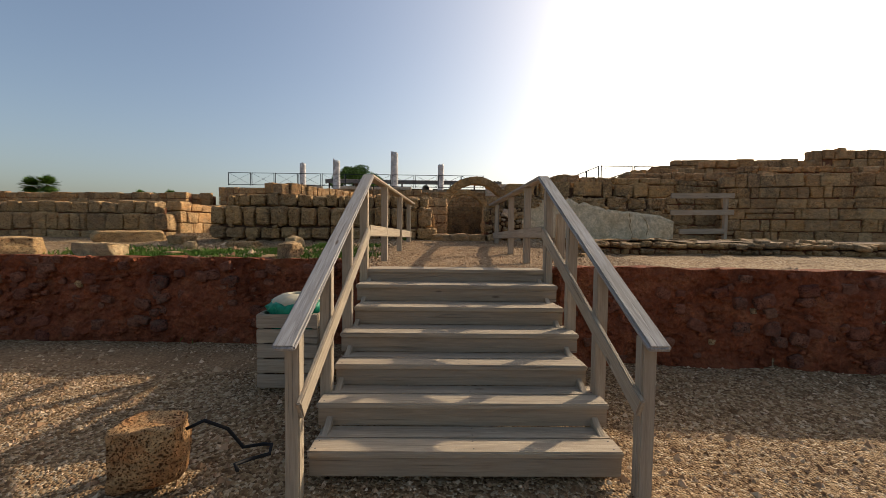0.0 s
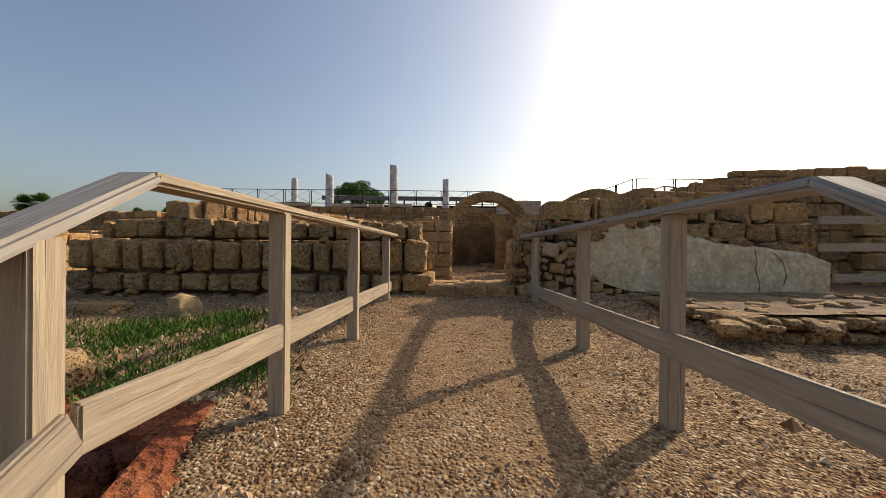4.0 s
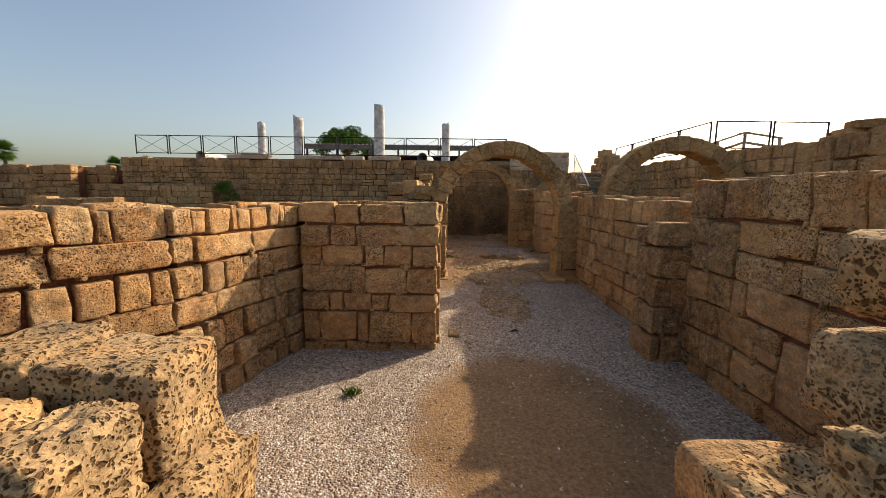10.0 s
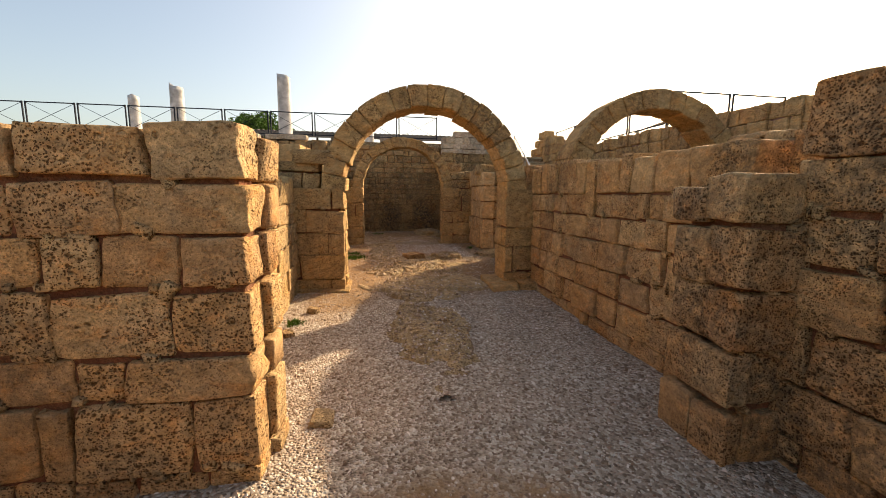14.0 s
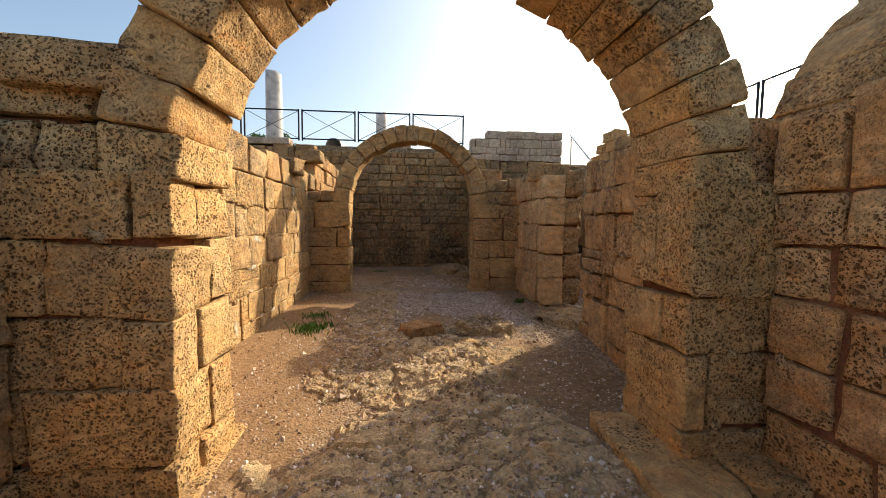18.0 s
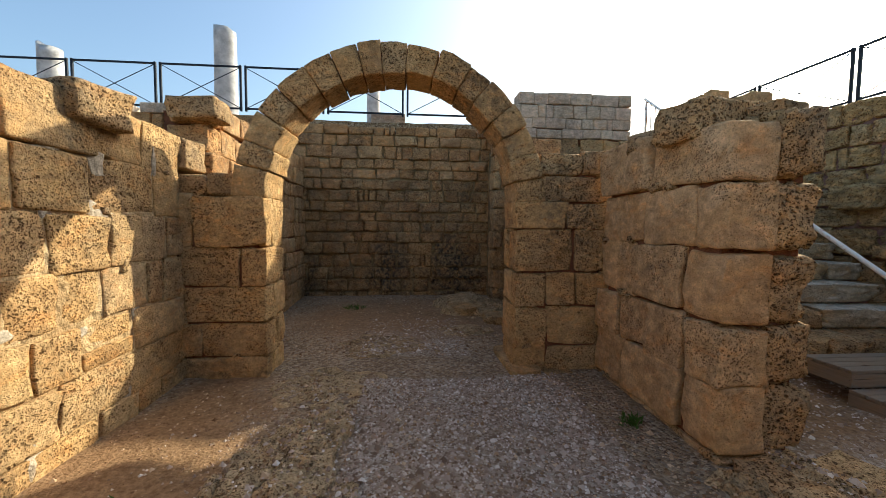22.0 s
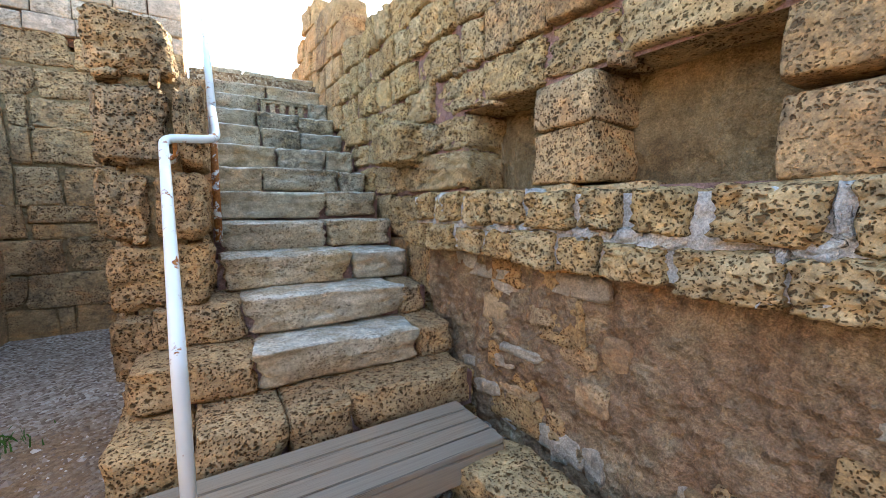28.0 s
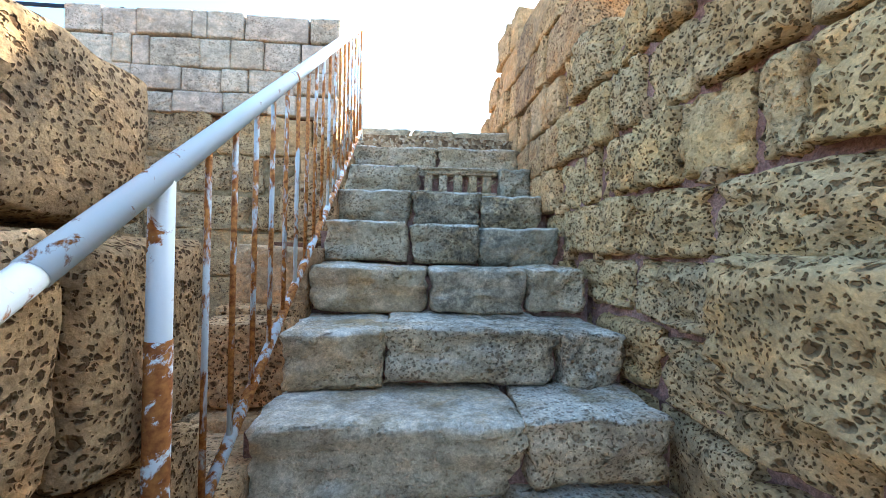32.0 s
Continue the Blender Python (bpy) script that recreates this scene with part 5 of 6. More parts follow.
# ---- entry sill and steps down ----
def sill():
    ob = thing("stone_threshold", "worn sandstone threshold with steps down into the passage", "threshold")
    for y, z, d, ws_ in ((9.62, 1.56, 0.5, (0.45, 0.5, 0.4)), (10.1, 1.57, 0.52, (0.6, 0.35, 0.42)), (10.62, 1.26, 0.5, (0.5, 0.5, 0.4)), (11.12, 0.9, 0.5, (0.45, 0.5, 0.5))):
        x = -0.15
        for w in ws_:
            block("sill", (w * 1.05, d * 1.04, 0.34), pose(x + w / 2, y + d / 2, z - 0.17, 0, 0, 2.5 * math.sin(9 * x + y)), ob, "threshold_stone")
            x += w
    return ob


sill()


# ---- slab and plaster beside the path ----
def raised_floor():
    ob = thing("raised_stone_floor", "low platform of rubble with a worn lime floor", "platform")
    masonry("edge", "", (2.9, 7.5), (10.5, 7.3), 1.22, 1.5, 0.6, courses=[0.14, 0.13], ws=(0.14, 0.38), shape="rubble", parent=ob, seed=81)
    masonry("edge", "", (2.88, 9.6), (2.88, 7.5), 1.22, 1.5, 0.6, courses=[0.14, 0.13], ws=(0.14, 0.36), shape="rubble", parent=ob, seed=82)
    verts, faces, n, m = [], [], 60, 18
    for j in range(m + 1):
        for i in range(n + 1):
            x, y = 3.1 + 7.2 * i / n, 7.62 + 2.1 * j / m
            verts.append((x + noise.noise(Vector((x, y * 3, 1))) * 0.05, y + (noise.noise(Vector((x * 3, 0, 5))) * 0.08 if j == 0 else 0), 1.50 + noise.noise(Vector((x, y, 0)) * 1.8) * 0.03))
    for j in range(m):
        for i in range(n):
            a = j * (n + 1) + i
            faces.append((a, a + 1, a + n + 2, a + n + 1))
    part("floor_surface", mesh_of("floor_surface", verts, faces, FLOORING, True), ob, None, "worn brownish lime floor")
    r = random.Random(77)
    for k in range(90):
        x, y = 2.75 + 5.5 * r.random() ** 1.5, 7.35 + 1.9 * r.random() ** 2.0
        a = r.uniform(0.07, 0.24)
        block("rubble", (a * r.uniform(1, 1.5), a, a * 0.5), pose(x, y, 1.49 if x > 3.1 and y > 7.6 else 1.42, r.uniform(-15, 15), r.uniform(-15, 15), r.uniform(0, 180)), ob, "rubble_stone")
    return ob


raised_floor()


def plaster_skin():
    tops = [(2.1, 2.0), (2.25, 2.2), (2.6, 2.46), (2.75, 2.52), (3.1, 2.42), (3.25, 2.5), (3.5, 2.34), (3.62, 2.42), (3.8, 2.33), (4.4, 2.2), (4.9, 2.17), (5.5, 2.1), (5.85, 1.95)]
    lows = [(2.1, 1.85), (2.5, 1.62), (2.9, 1.5), (5.9, 1.46)]
    verts, faces, n, m = [], [], 60, 10
    for side in (0, 1):
        for i in range(n + 1):
            x = 2.1 + 3.75 * i / n
            zb, zt = lerp_table(lows, x), lerp_table(tops, x) + noise.noise(Vector((x * 6, 0, 2))) * 0.03
            for k in range(m + 1):
                z = zb + (zt - zb) * k / m
                y = 9.60 + noise.noise(Vector((x * 1.1, z * 1.1, 7))) * 0.05 + noise.noise(Vector((x * 4, z * 4, 7))) * 0.012
                verts.append((x, y + 0.14 * side, z))
    w = m + 1
    for i in range(n):
        for k in range(m):
            a = i * w + k
            faces.append((a, a + w, a + w + 1, a + 1))
        a, b = i * w + m, (n + 1) * w + i * w + m
        faces.append((a, a + w, b + w, b))
    for k in range(m):
        a, b = k, (n + 1) * w + k
        faces.append((a, a + 1, b + 1, b))
    ob = new("plaster_facing", mesh_of("plaster_facing", verts, faces, PLASTER, True))
    tagged(ob, "cracked cream plaster facing left on a stone wall", "plaster", "", "structure")
    ob["label"] = "cracked cream plaster facing remaining on the stone wall"
    # thin brown tubes added on the plaster as the dark lines of its cracks
    for pts in ([(4.75, 2.15), (4.77, 2.05), (4.8, 1.95), (4.78, 1.86), (4.8, 1.78), (4.86, 1.62), (4.84, 1.5)], [(5.05, 2.1), (5.12, 2.04), (5.2, 1.95), (5.22, 1.86), (5.25, 1.75), (5.2, 1.6)]):
        line = [(x, 9.595 + noise.noise(Vector((x * 1.1, z * 1.1, 7))) * 0.05 + noise.noise(Vector((x * 4, z * 4, 7))) * 0.012, z) for x, z in pts]
        part("crack_filling", tube("crack_filling", line, 0.006, MORTAR_BROWN, 6), ob)
    r = random.Random(31)
    for i in range(34):
        x = r.uniform(2.0, 3.0) if i < 22 else r.uniform(3.2, 5.7)
        block("rubble", (r.uniform(0.09, 0.2), 0.18, r.uniform(0.06, 0.12)), pose(x, 9.68 + r.uniform(-0.03, 0.05), lerp_table(tops, x) + r.uniform(-0.02, 0.07), 0, r.uniform(-25, 25), 0), ob, "loose_stone")
    return ob


plaster_skin()


def plank_barrier():
    ob = thing("plank_barrier", "two weathered planks across a gap in the wall", "barrier")
    for z in (1.72, 2.2, 2.62):
        part("plank", board(1.7 if z > 1.8 else 1.2, 0.04, 0.13, WOOD), ob, pose(6.75, 9.85, z, 0, -1, 3))
    for x in (7.42,):
        part("post", board(1.3, 0.09, 0.09, WOOD), ob, pose(x, 9.95, 2.05, 0, 90, 0))
    return ob


plank_barrier()


# ---- waste bin, rock and cable beside the timber stairs ----
def waste_bin():
    ob = thing("waste_bin", "slatted timber waste bin with a green bag and cream lid", "bin", at=pose(-1.52, 4.25, 0))
    for k in range(5):
        z = 0.09 + 0.155 * k
        for y in (-0.29, 0.29):
            part("slat", board(0.62, 0.025, 0.14, WOOD), ob, pose(0, y, z))
        for x in (-0.3, 0.3):
            part("slat", board(0.55, 0.025, 0.14, WOOD), ob, pose(x, 0, z, 0, 0, 90))
    for x in (-0.27, 0.27):
        for y in (-0.25, 0.25):
            part("corner_post", board(0.78, 0.05, 0.05, WOOD), ob, pose(x, y, 0.39, 0, 90, 0))
    verts, faces, n = [], [], 40
    rings = [(0.25, 0.55, 0), (0.26, 0.74, 0), (0.29, 0.80, 0.02), (0.29, 0.855, 0.025), (0.25, 0.88, 0.015), (0.22, 0.86, 0)]
    for rad, z, w in rings:
        for k in range(n):
            a = 2 * math.pi * k / n
            q = rad + w * math.sin(9 * a + z * 30) + 0.01 * math.sin(23 * a)
            verts.append((q * math.cos(a), q * math.sin(a), z + w * 0.8 * math.sin(6 * a + 2)))
    for i in range(len(rings) - 1):
        for k in range(n):
            faces.append((i * n + k, i * n + (k + 1) % n, (i + 1) * n + (k + 1) % n, (i + 1) * n + k))
    part("bag", mesh_of("bag", verts, faces, GREENBAG, True), ob, None, "crumpled green plastic bag")
    verts, faces = [], []
    rings = [(0.245, 0.84), (0.255, 0.875), (0.24, 0.905), (0.16, 0.945), (0.10, 0.955), (0.085, 0.95), (0.085, 0.90)]
    for rad, z in rings:
        for k in range(32):
            a = 2 * math.pi * k / 32
            verts.append((rad * math.cos(a), rad * math.sin(a), z))
    for i in range(len(rings) - 1):
        for k in range(32):
            faces.append((i * 32 + k, i * 32 + (k + 1) % 32, (i + 1) * 32 + (k + 1) % 32, (i + 1) * 32 + k))
    lid = part("lid", mesh_of("lid", verts, faces, CREAM, True), ob, None, "domed cream lid with a hole")
    # a flat black disc gives the opening of the lid its dark inside
    verts = [(0.09 * math.cos(2 * math.pi * k / 24), 0.09 * math.sin(2 * math.pi * k / 24), 0.905) for k in range(24)]
    part("hole", mesh_of("hole", verts, [tuple(range(24))], RUBBER), lid, None, "black disc for the dark inside of the hole")
    return ob


waste_bin()
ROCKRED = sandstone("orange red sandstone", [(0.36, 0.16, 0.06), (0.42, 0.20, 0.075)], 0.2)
rock = tagged(new("rock", boulder(ROCKRED, (0.37, 0.33, 0.40), 3, 4)), "orange red block of pitted rock on the gravel", "rock")
rock.matrix_basis = pose(-1.93, 2.62, -0.03, 0, 0, 12)
lump = tagged(new("rock", boulder(ROCKRED, (0.46, 0.36, 0.24), 8, 4)), "reddish brown rock half sunk in the passage floor", "rock")
lump.matrix_basis = pose(1.85, 22.1, 0.86, 0, 0, 30)
tagged(new("cable", tube("cable", [(-1.72, 2.66, 0.26), (-1.62, 2.7, 0.30), (-1.5, 2.78, 0.2), (-1.42, 2.84, 0.03), (-1.3, 2.9, 0.02), (-1.22, 2.86, 0.04), (-1.2, 2.78, 0.015), (-1.3, 2.72, 0.015), (-1.38, 2.64, 0.02), (-1.33, 2.58, 0.015)], 0.013, RUBBER, 8)),
               "black rubber cable lying on the gravel", "cable")

# ---- loose boulders ----
LOOSE = [(-5.75, 6.75, 0.62, 0.4, 0.32), (-7.15, 6.6, 0.7, 0.6, 0.4), (-2.35, 6.25, 0.3, 0.26, 0.3), (-2.75, 6.45, 0.3, 0.25, 0.16), (-3.2, 8.8, 0.3, 0.26, 0.28), (-4.4, 8.9, 0.6, 0.3, 0.15), (-7.4, 9.5, 1.2, 0.5, 0.3), (-6.0, 9.3, 0.5, 0.35, 0.25),
         (-5.4, 8.6, 0.3, 0.22, 0.16), (-4.9, 7.3, 0.28, 0.2, 0.1), (1.95, 8.5, 0.14, 0.1, 0.06), (2.6, 6.9, 0.2, 0.13, 0.09), (0.62, 15.5, 0.2, 0.16, 0.08),
         (-0.05, 17.3, 0.16, 0.12, 0.1), (0.1, 18.2, 0.15, 0.12, 0.1), (6.35, 25.9, 0.3, 0.2, 0.14), (5.6, 25.0, 0.3, 0.25, 0.16), (3.4, 27.6, 0.5, 0.4, 0.16), (2.9, 28.2, 0.5, 0.4, 0.2)]
for k, (x, y, a, b, c) in enumerate(LOOSE):
    ob = tagged(new("boulder", boulder(STONE_GREY if k % 4 else STONE_FLOOR, (a, b, c), 20 + k, 3)), "loose lump of weathered sandstone on the ground", "stone", "loose stones on the ground")
    ob.matrix_basis = pose(x, y, ground_z(x, y) - 0.03, 0, 0, 37 * k)


def kerb_blocks():
    ob = thing("stone_kerb", "low row of greenish sandstone blocks between deck and wall", "kerb")
    for y, w, h in ((24.25, 0.62, 0.27), (23.68, 0.4, 0.3)):
        block("comb_tan", (w, 0.4, h), pose(7.78, y, 0.86 + h / 2, 0, 0, -90 + w * 6), ob)
    return ob


kerb_blocks()


def litter():
    """A crumpled black bag with a white printed label."""
    ob = thing("plastic_litter", "crumpled black plastic with a white label on gravel", "litter", at=pose(7.58, 21.42, 0.9, 0, 0, -28))
    verts, faces = cube_grid(AX_ROUGH)
    out = []
    for v in verts:
        q = v.normalized() * 0.5 + noise.noise_vector(v * 4) * 0.16
        out.append((q.x * 0.21, q.y * 0.14, q.z * 0.04 + 0.02))
    part("bag", mesh_of("bag", out, faces, RUBBER, True), ob)
    part("label_card", board(0.19, 0.11, 0.004, WHITECARD, 0.001, "label_card"), ob, pose(0.02, -0.05, 0.06, 6, 3, 4), "white printed card")
    bar = board(0.15, 0.008, 0.002, RUBBER, 0.0004, "print_line")
    for k in range(4):
        part("print_line", bar, ob, pose(0.02, -0.05, 0.06, 6, 3, 4) @ pose(0.0, -0.03 + 0.02 * k, 0.003))
    return ob


# ---- old paving in the passage ----
def paving(label, rows_, seed, tilt=2.0, kind="slab"):
    ob = thing("stone_paving", label, "paving")
    r = random.Random(seed)
    for x0, x1, y, d, z, lo, hi in rows_:
        x = x0
        for w in widths(x1 - x0, lo, hi, r):
            block(kind, (w * r.uniform(0.75, 1.1), d * r.uniform(0.75, 1.15), 0.16), pose(x + w / 2 + r.uniform(-0.06, 0.06), y + d / 2 + r.uniform(-0.04, 0.04), z - (0.112 if kind == "rock" else 0.10) + r.uniform(-0.015, 0.01), r.uniform(-tilt, tilt), r.uniform(-tilt, tilt), r.uniform(-18, 18)), ob, "paving_stone")
            x += w
    return ob


litter()


ROCKTOP = {}      # height of the rock by place, in steps of 5 cm


def outcrop(label, cx, cy, rx, ry, turn, high, seed, n=84):
    """Eroded flat rock that comes up through the floor, in thin broken layers with cracks."""
    off = Vector((seed * 3.3, seed * 7.7, seed))
    c, d = math.cos(radians(turn)), math.sin(radians(turn))
    verts, faces = [], []
    for j in range(n + 1):
        for i in range(n + 1):
            u, v = 2.2 * i / n - 1.1, 2.2 * j / n - 1.1
            x, y = cx + rx * u * c - ry * v * d, cy + rx * u * d + ry * v * c
            p = Vector((x, y, 0))
            reach = 1.0 - math.hypot(u, v) + 0.45 * noise.noise(p * 1.9 + off) + 0.2 * noise.noise(p * 5 + off)
            m = max(0.0, min(1.0, reach / 0.16))
            layer = 0.5 + 0.5 * noise.noise(p * 1.6 - off) + 0.22 * noise.noise(p * 4.5 + off)
            layer = math.floor(layer * 4.5) / 4.5 + 0.3 * (layer * 4.5 - math.floor(layer * 4.5)) / 4.5
            near = noise.voronoi(Vector((x * 2.4, y * 3.4, seed)) + noise.noise_vector(p * 3 + off) * 0.25)[0]
            split = max(0.0, 1 - (near[1] - near[0]) / 0.09)
            h = high * m * (0.35 + 0.9 * layer) - 0.05 * m * split + (noise.noise(p * 11 + off) * 0.02 + noise.noise(p * 24 + off) * 0.013) * m - 0.018 - 0.03 * (1 - m)
            verts.append((x, y, ground_z(x, y) + noise.noise(p * 0.9) * 0.035 + noise.noise(p * 3.1) * 0.018 + h))
            spot = (round(x * 20), round(y * 20))
            ROCKTOP[spot] = max(verts[-1][2] - 0.004, ROCKTOP.get(spot, -9.0))
    faces = [(j * (n + 1) + i, j * (n + 1) + i + 1, (j + 1) * (n + 1) + i + 1, (j + 1) * (n + 1) + i) for j in range(n) for i in range(n)]
    return tagged(new("rock_outcrop", mesh_of("rock_outcrop", verts, faces, STONE_FLOOR)), label, "rock", "eroded rock in the passage floors")


outcrop("strip of worn grey stone running down the gravel passage", 1.68, 17.4, 0.5, 1.6, 3, 0.10, 1)
outcrop("broad eroded rock shelf at the foot of the arch", 1.95, 19.55, 1.2, 0.95, 0, 0.085, 2)
outcrop("heaved and broken rock in the middle of the passage", 1.95, 21.2, 0.8, 1.2, -14, 0.11, 3)
outcrop("small eroded rock patch beside the heaved rock", 1.0, 20.9, 0.45, 0.55, 20, 0.05, 4)
outcrop("long strip of cobbly eroded rock along the inner passage", 1.2, 23.2, 0.42, 1.7, 3, 0.095, 10)
outcrop("pale eroded rock between the strip and the grass", 1.15, 22.0, 0.5, 0.5, 30, 0.05, 11, 48)
outcrop("mossy brown rock lump beside the red rock", 2.7, 22.4, 0.45, 0.36, -25, 0.2, 12, 48)
outcrop("flat rock ledge in the gap of the wall", 4.3, 22.85, 0.6, 0.85, 8, 0.13, 5)
outcrop("low flat rock in the earth before the arch room", 1.15, 25.0, 0.6, 0.5, 10, 0.045, 6, 48)
outcrop("low flat rock in the earth of the arch room", 1.6, 26.3, 0.7, 0.5, -20, 0.045, 7, 48)
outcrop("dark rocky mound in the corner of the arch room", 3.2, 28.6, 0.8, 0.7, 30, 0.22, 8, 48)
outcrop("flat dark rock on the floor of the arch room", 2.75, 27.0, 0.4, 0.3, 10, 0.06, 9, 40)
paving("broken heaved stones in the middle of the passage", [(1.5, 2.3, 21.2, 0.32, 0.99, 0.3, 0.45), (1.75, 2.6, 21.6, 0.3, 0.98, 0.3, 0.5), (2.5, 3.0, 21.0, 0.6, 0.96, 0.5, 0.5), (2.35, 2.95, 22.1, 0.4, 0.99, 0.35, 0.55)], 7, 9.0, "rock")
paving("flat grey slab bedded in the silt of the court", [(6.7, 7.4, 21.55, 0.7, 0.95, 0.3, 0.36)], 9, 1.0)
paving("worn threshold slabs in the gap of the wall", [(3.9, 4.9, 22.35, 0.45, 1.02, 0.4, 0.6), (4.0, 5.2, 22.8, 0.45, 1.02, 0.5, 0.7), (4.1, 5.0, 23.2, 0.4, 1.0, 0.4, 0.5)], 8, 2.0)

# ---- decks and pipe rail at the stone stairs ----
def deck(label, x0, x1, y0, y1, z, n):
    ob = thing("deck_platform", label, "platform", group="boarded platforms at the stone stairs")
    w = (y1 - y0) / n
    plank = board(x1 - x0, w - 0.008, 0.03, DECK, 0.004, "plank")
    for k in range(n):
        part("plank", plank, ob, pose((x0 + x1) / 2, y0 + w * (k + 0.5), z - 0.015, 0, 0, 180 * (k % 2)))
    part("fascia", board(x1 - x0, 0.03, 0.13, DECK, 0.003), ob, pose((x0 + x1) / 2, y0 + 0.016, z - 0.098))
    part("fascia", board(y1 - y0, 0.03, 0.13, DECK, 0.003), ob, pose(x0 + 0.016, (y0 + y1) / 2, z - 0.098, 0, 0, 90))
    part("fascia", board(y1 - y0, 0.03, 0.13, DECK, 0.003), ob, pose(x1 - 0.016, (y0 + y1) / 2, z - 0.098, 0, 0, 90))
    return ob


deck("low platform of brown deck boards on the gravel", 5.95, 7.47, 23.76, 24.41, 1.03, 5).matrix_basis = pose(0, 0, 0)
deck("higher platform of brown deck boards below the steps", 6.0, 7.85, 24.43, 24.9, 1.19, 4)


def bent(pts, r=0.09):
    """Rounds the corners of a line of points."""
    pts = [Vector(p) for p in pts]
    out = [pts[0]]
    for a, b, c in zip(pts, pts[1:], pts[2:]):
        p, q = b + (a - b).normalized() * r, b + (c - b).normalized() * r
        for k in range(6):
            t = k / 5
            out.append(p * (1 - t) ** 2 + b * 2 * t * (1 - t) + q * t * t)
    return out + [pts[-1]]


def pipe_rail():
    ob = thing("pipe_handrail", "chipped pale blue pipe handrail with rusty bars beside the stairs", "railing")
    part("lower_pipe", tube("lower_pipe", bent([(6.45, 24.38, 1.0), (6.45, 24.40, 1.94), (6.38, 25.585, 2.775), (6.635, 25.655, 2.80), (6.63, 26.03, 3.05)], 0.07), 0.024, RAILPAINT, 12), ob)
    part("rust_sleeve", tube("rust_sleeve", [(6.45, 24.38, 1.0), (6.45, 24.382, 1.2)], 0.0265, RAILFOOT, 12), ob, None, "rusted foot of the pipe")
    part("upper_pipe", tube("upper_pipe", [(6.63, 26.03, 3.05), (6.67, 28.95, 5.08)], 0.026, RAILPAINT, 12), ob)
    part("bracket", tube("bracket", [(6.43, 25.6, 2.77), (6.43, 25.62, 2.69), (6.4, 25.72, 2.68)], 0.012, RAILRUST, 8), ob)
    part("flange", tube("flange", [(6.4, 25.72, 2.68), (6.4, 25.735, 2.68)], 0.03, RAILRUST, 12), ob)

    def at(y, drop):
        f = (y - 26.03) / 2.92
        return Vector((6.63 + 0.04 * f, y, 3.05 + 2.03 * f - drop))

    part("bottom_bar", tube("bottom_bar", [at(26.3, 0.92), at(28.9, 0.92)], 0.018, RAILRUST, 8), ob)
    for y, r, drop in ((26.3, 0.024, 1.1), (28.9, 0.022, 1.0)):
        part("post", tube("post", [at(y, 0.0), at(y, drop)], r, RAILPAINT, 10), ob)
    part("rust_sleeve", tube("rust_sleeve", [at(26.3, 0.34), at(26.3, 1.1)], 0.0255, RAILPOST, 10), ob, None, "rusted lower half of the post")
    bar = tube("baluster", [(0, 0, -0.92), (0, 0, 0)], 0.009, RAILRUST, 6)
    for k in range(18):
        part("baluster", bar, ob, Matrix.Translation(at(26.475 + 0.141 * k, 0.0)))
    return ob


pipe_rail()


def board_fence():
    ob = thing("plank_retainer", "dark plank retaining boards beside the stairs", "boards")
    for k in range(4):
        part("plank", board(2.2, 0.04, 0.2, WOOD if k < 3 else DARKWOOD), ob, pose(6.14, 27.5, 1.05 + 0.22 * k, 0, 0, 90))
    return ob


board_fence()


# ---- iron fences on the terraces ----
def fence_panel(width, high=1.0):
    ob = thing("fence_panel", "dark iron fence panel with crossed rods", "fence", group="iron fence on the terraces")
    post = board(high, 0.045, 0.045, BLACKIRON, 0.004, "post")
    rail = board(width - 0.1, 0.03, 0.04, BLACKIRON, 0.003, "rail")
    for x in (0.05, width - 0.05):
        part("post", post, ob, pose(x, 0, high / 2, 0, 90, 0))
    for z in (0.06, high - 0.03):
        part("rail", rail, ob, pose(width / 2, 0, z))
    a, b = Vector((0.08, 0, 0.08)), Vector((width - 0.08, 0, high - 0.06))
    rod = board((b - a).length, 0.012, 0.016, BLACKIRON, 0.002, "cross_rod")
    part("cross_rod", rod, ob, along(a, b))
    part("cross_rod", rod, ob, along((0.08, 0.01, high - 0.06), (width - 0.08, 0.01, 0.08)))
    return ob


panel = fence_panel(1.79)
panel.matrix_basis = pose(1.81, 30.5, 4.98)
for k in range(1, 11):
    copy_thing(panel, pose(1.81 - 1.80 * k, 30.5, 4.98, 0, 0, 0))
wide = fence_panel(1.98)
wide.matrix_basis = pose(9.8, 31.7, 4.72, 0, 0, -90)
for k in range(1, 4):
    copy_thing(wide, pose(9.8, 31.7 - 2.0 * k, 4.72, 0, 0, -90))
for k in range(2):
    copy_thing(wide, pose(9.85 + 2.0 * k, 23.62, 4.72, 0, 0, 0))


def ramp_rail():
    ob = thing("wooden_handrail", "brown timber ramp rail on the upper terrace", "railing")
    for a, b in (((10.6, 26.5, 4.95), (12.8, 26.2, 5.75)), ((12.8, 26.2, 5.75), (14.2, 26.0, 5.5))):
        a, b = Vector(a), Vector(b)
        part("handrail", board((b - a).length, 0.1, 0.07, WOOD), ob, along(a, b))
        part("lower_rail", board((b - a).length, 0.04, 0.1, WOOD), ob, along(a - Vector((0, 0, 0.4)), b - Vector((0, 0, 0.4))))
    for x, z in ((10.7, 5.0), (11.8, 5.36), (12.8, 5.72), (14.1, 5.5)):
        part("post", board(z - 4.2, 0.09, 0.09, WOOD), ob, pose(x, 26.5 - (x - 10.6) * 0.14, (z + 4.2) / 2, 0, 90, 0))
    return ob


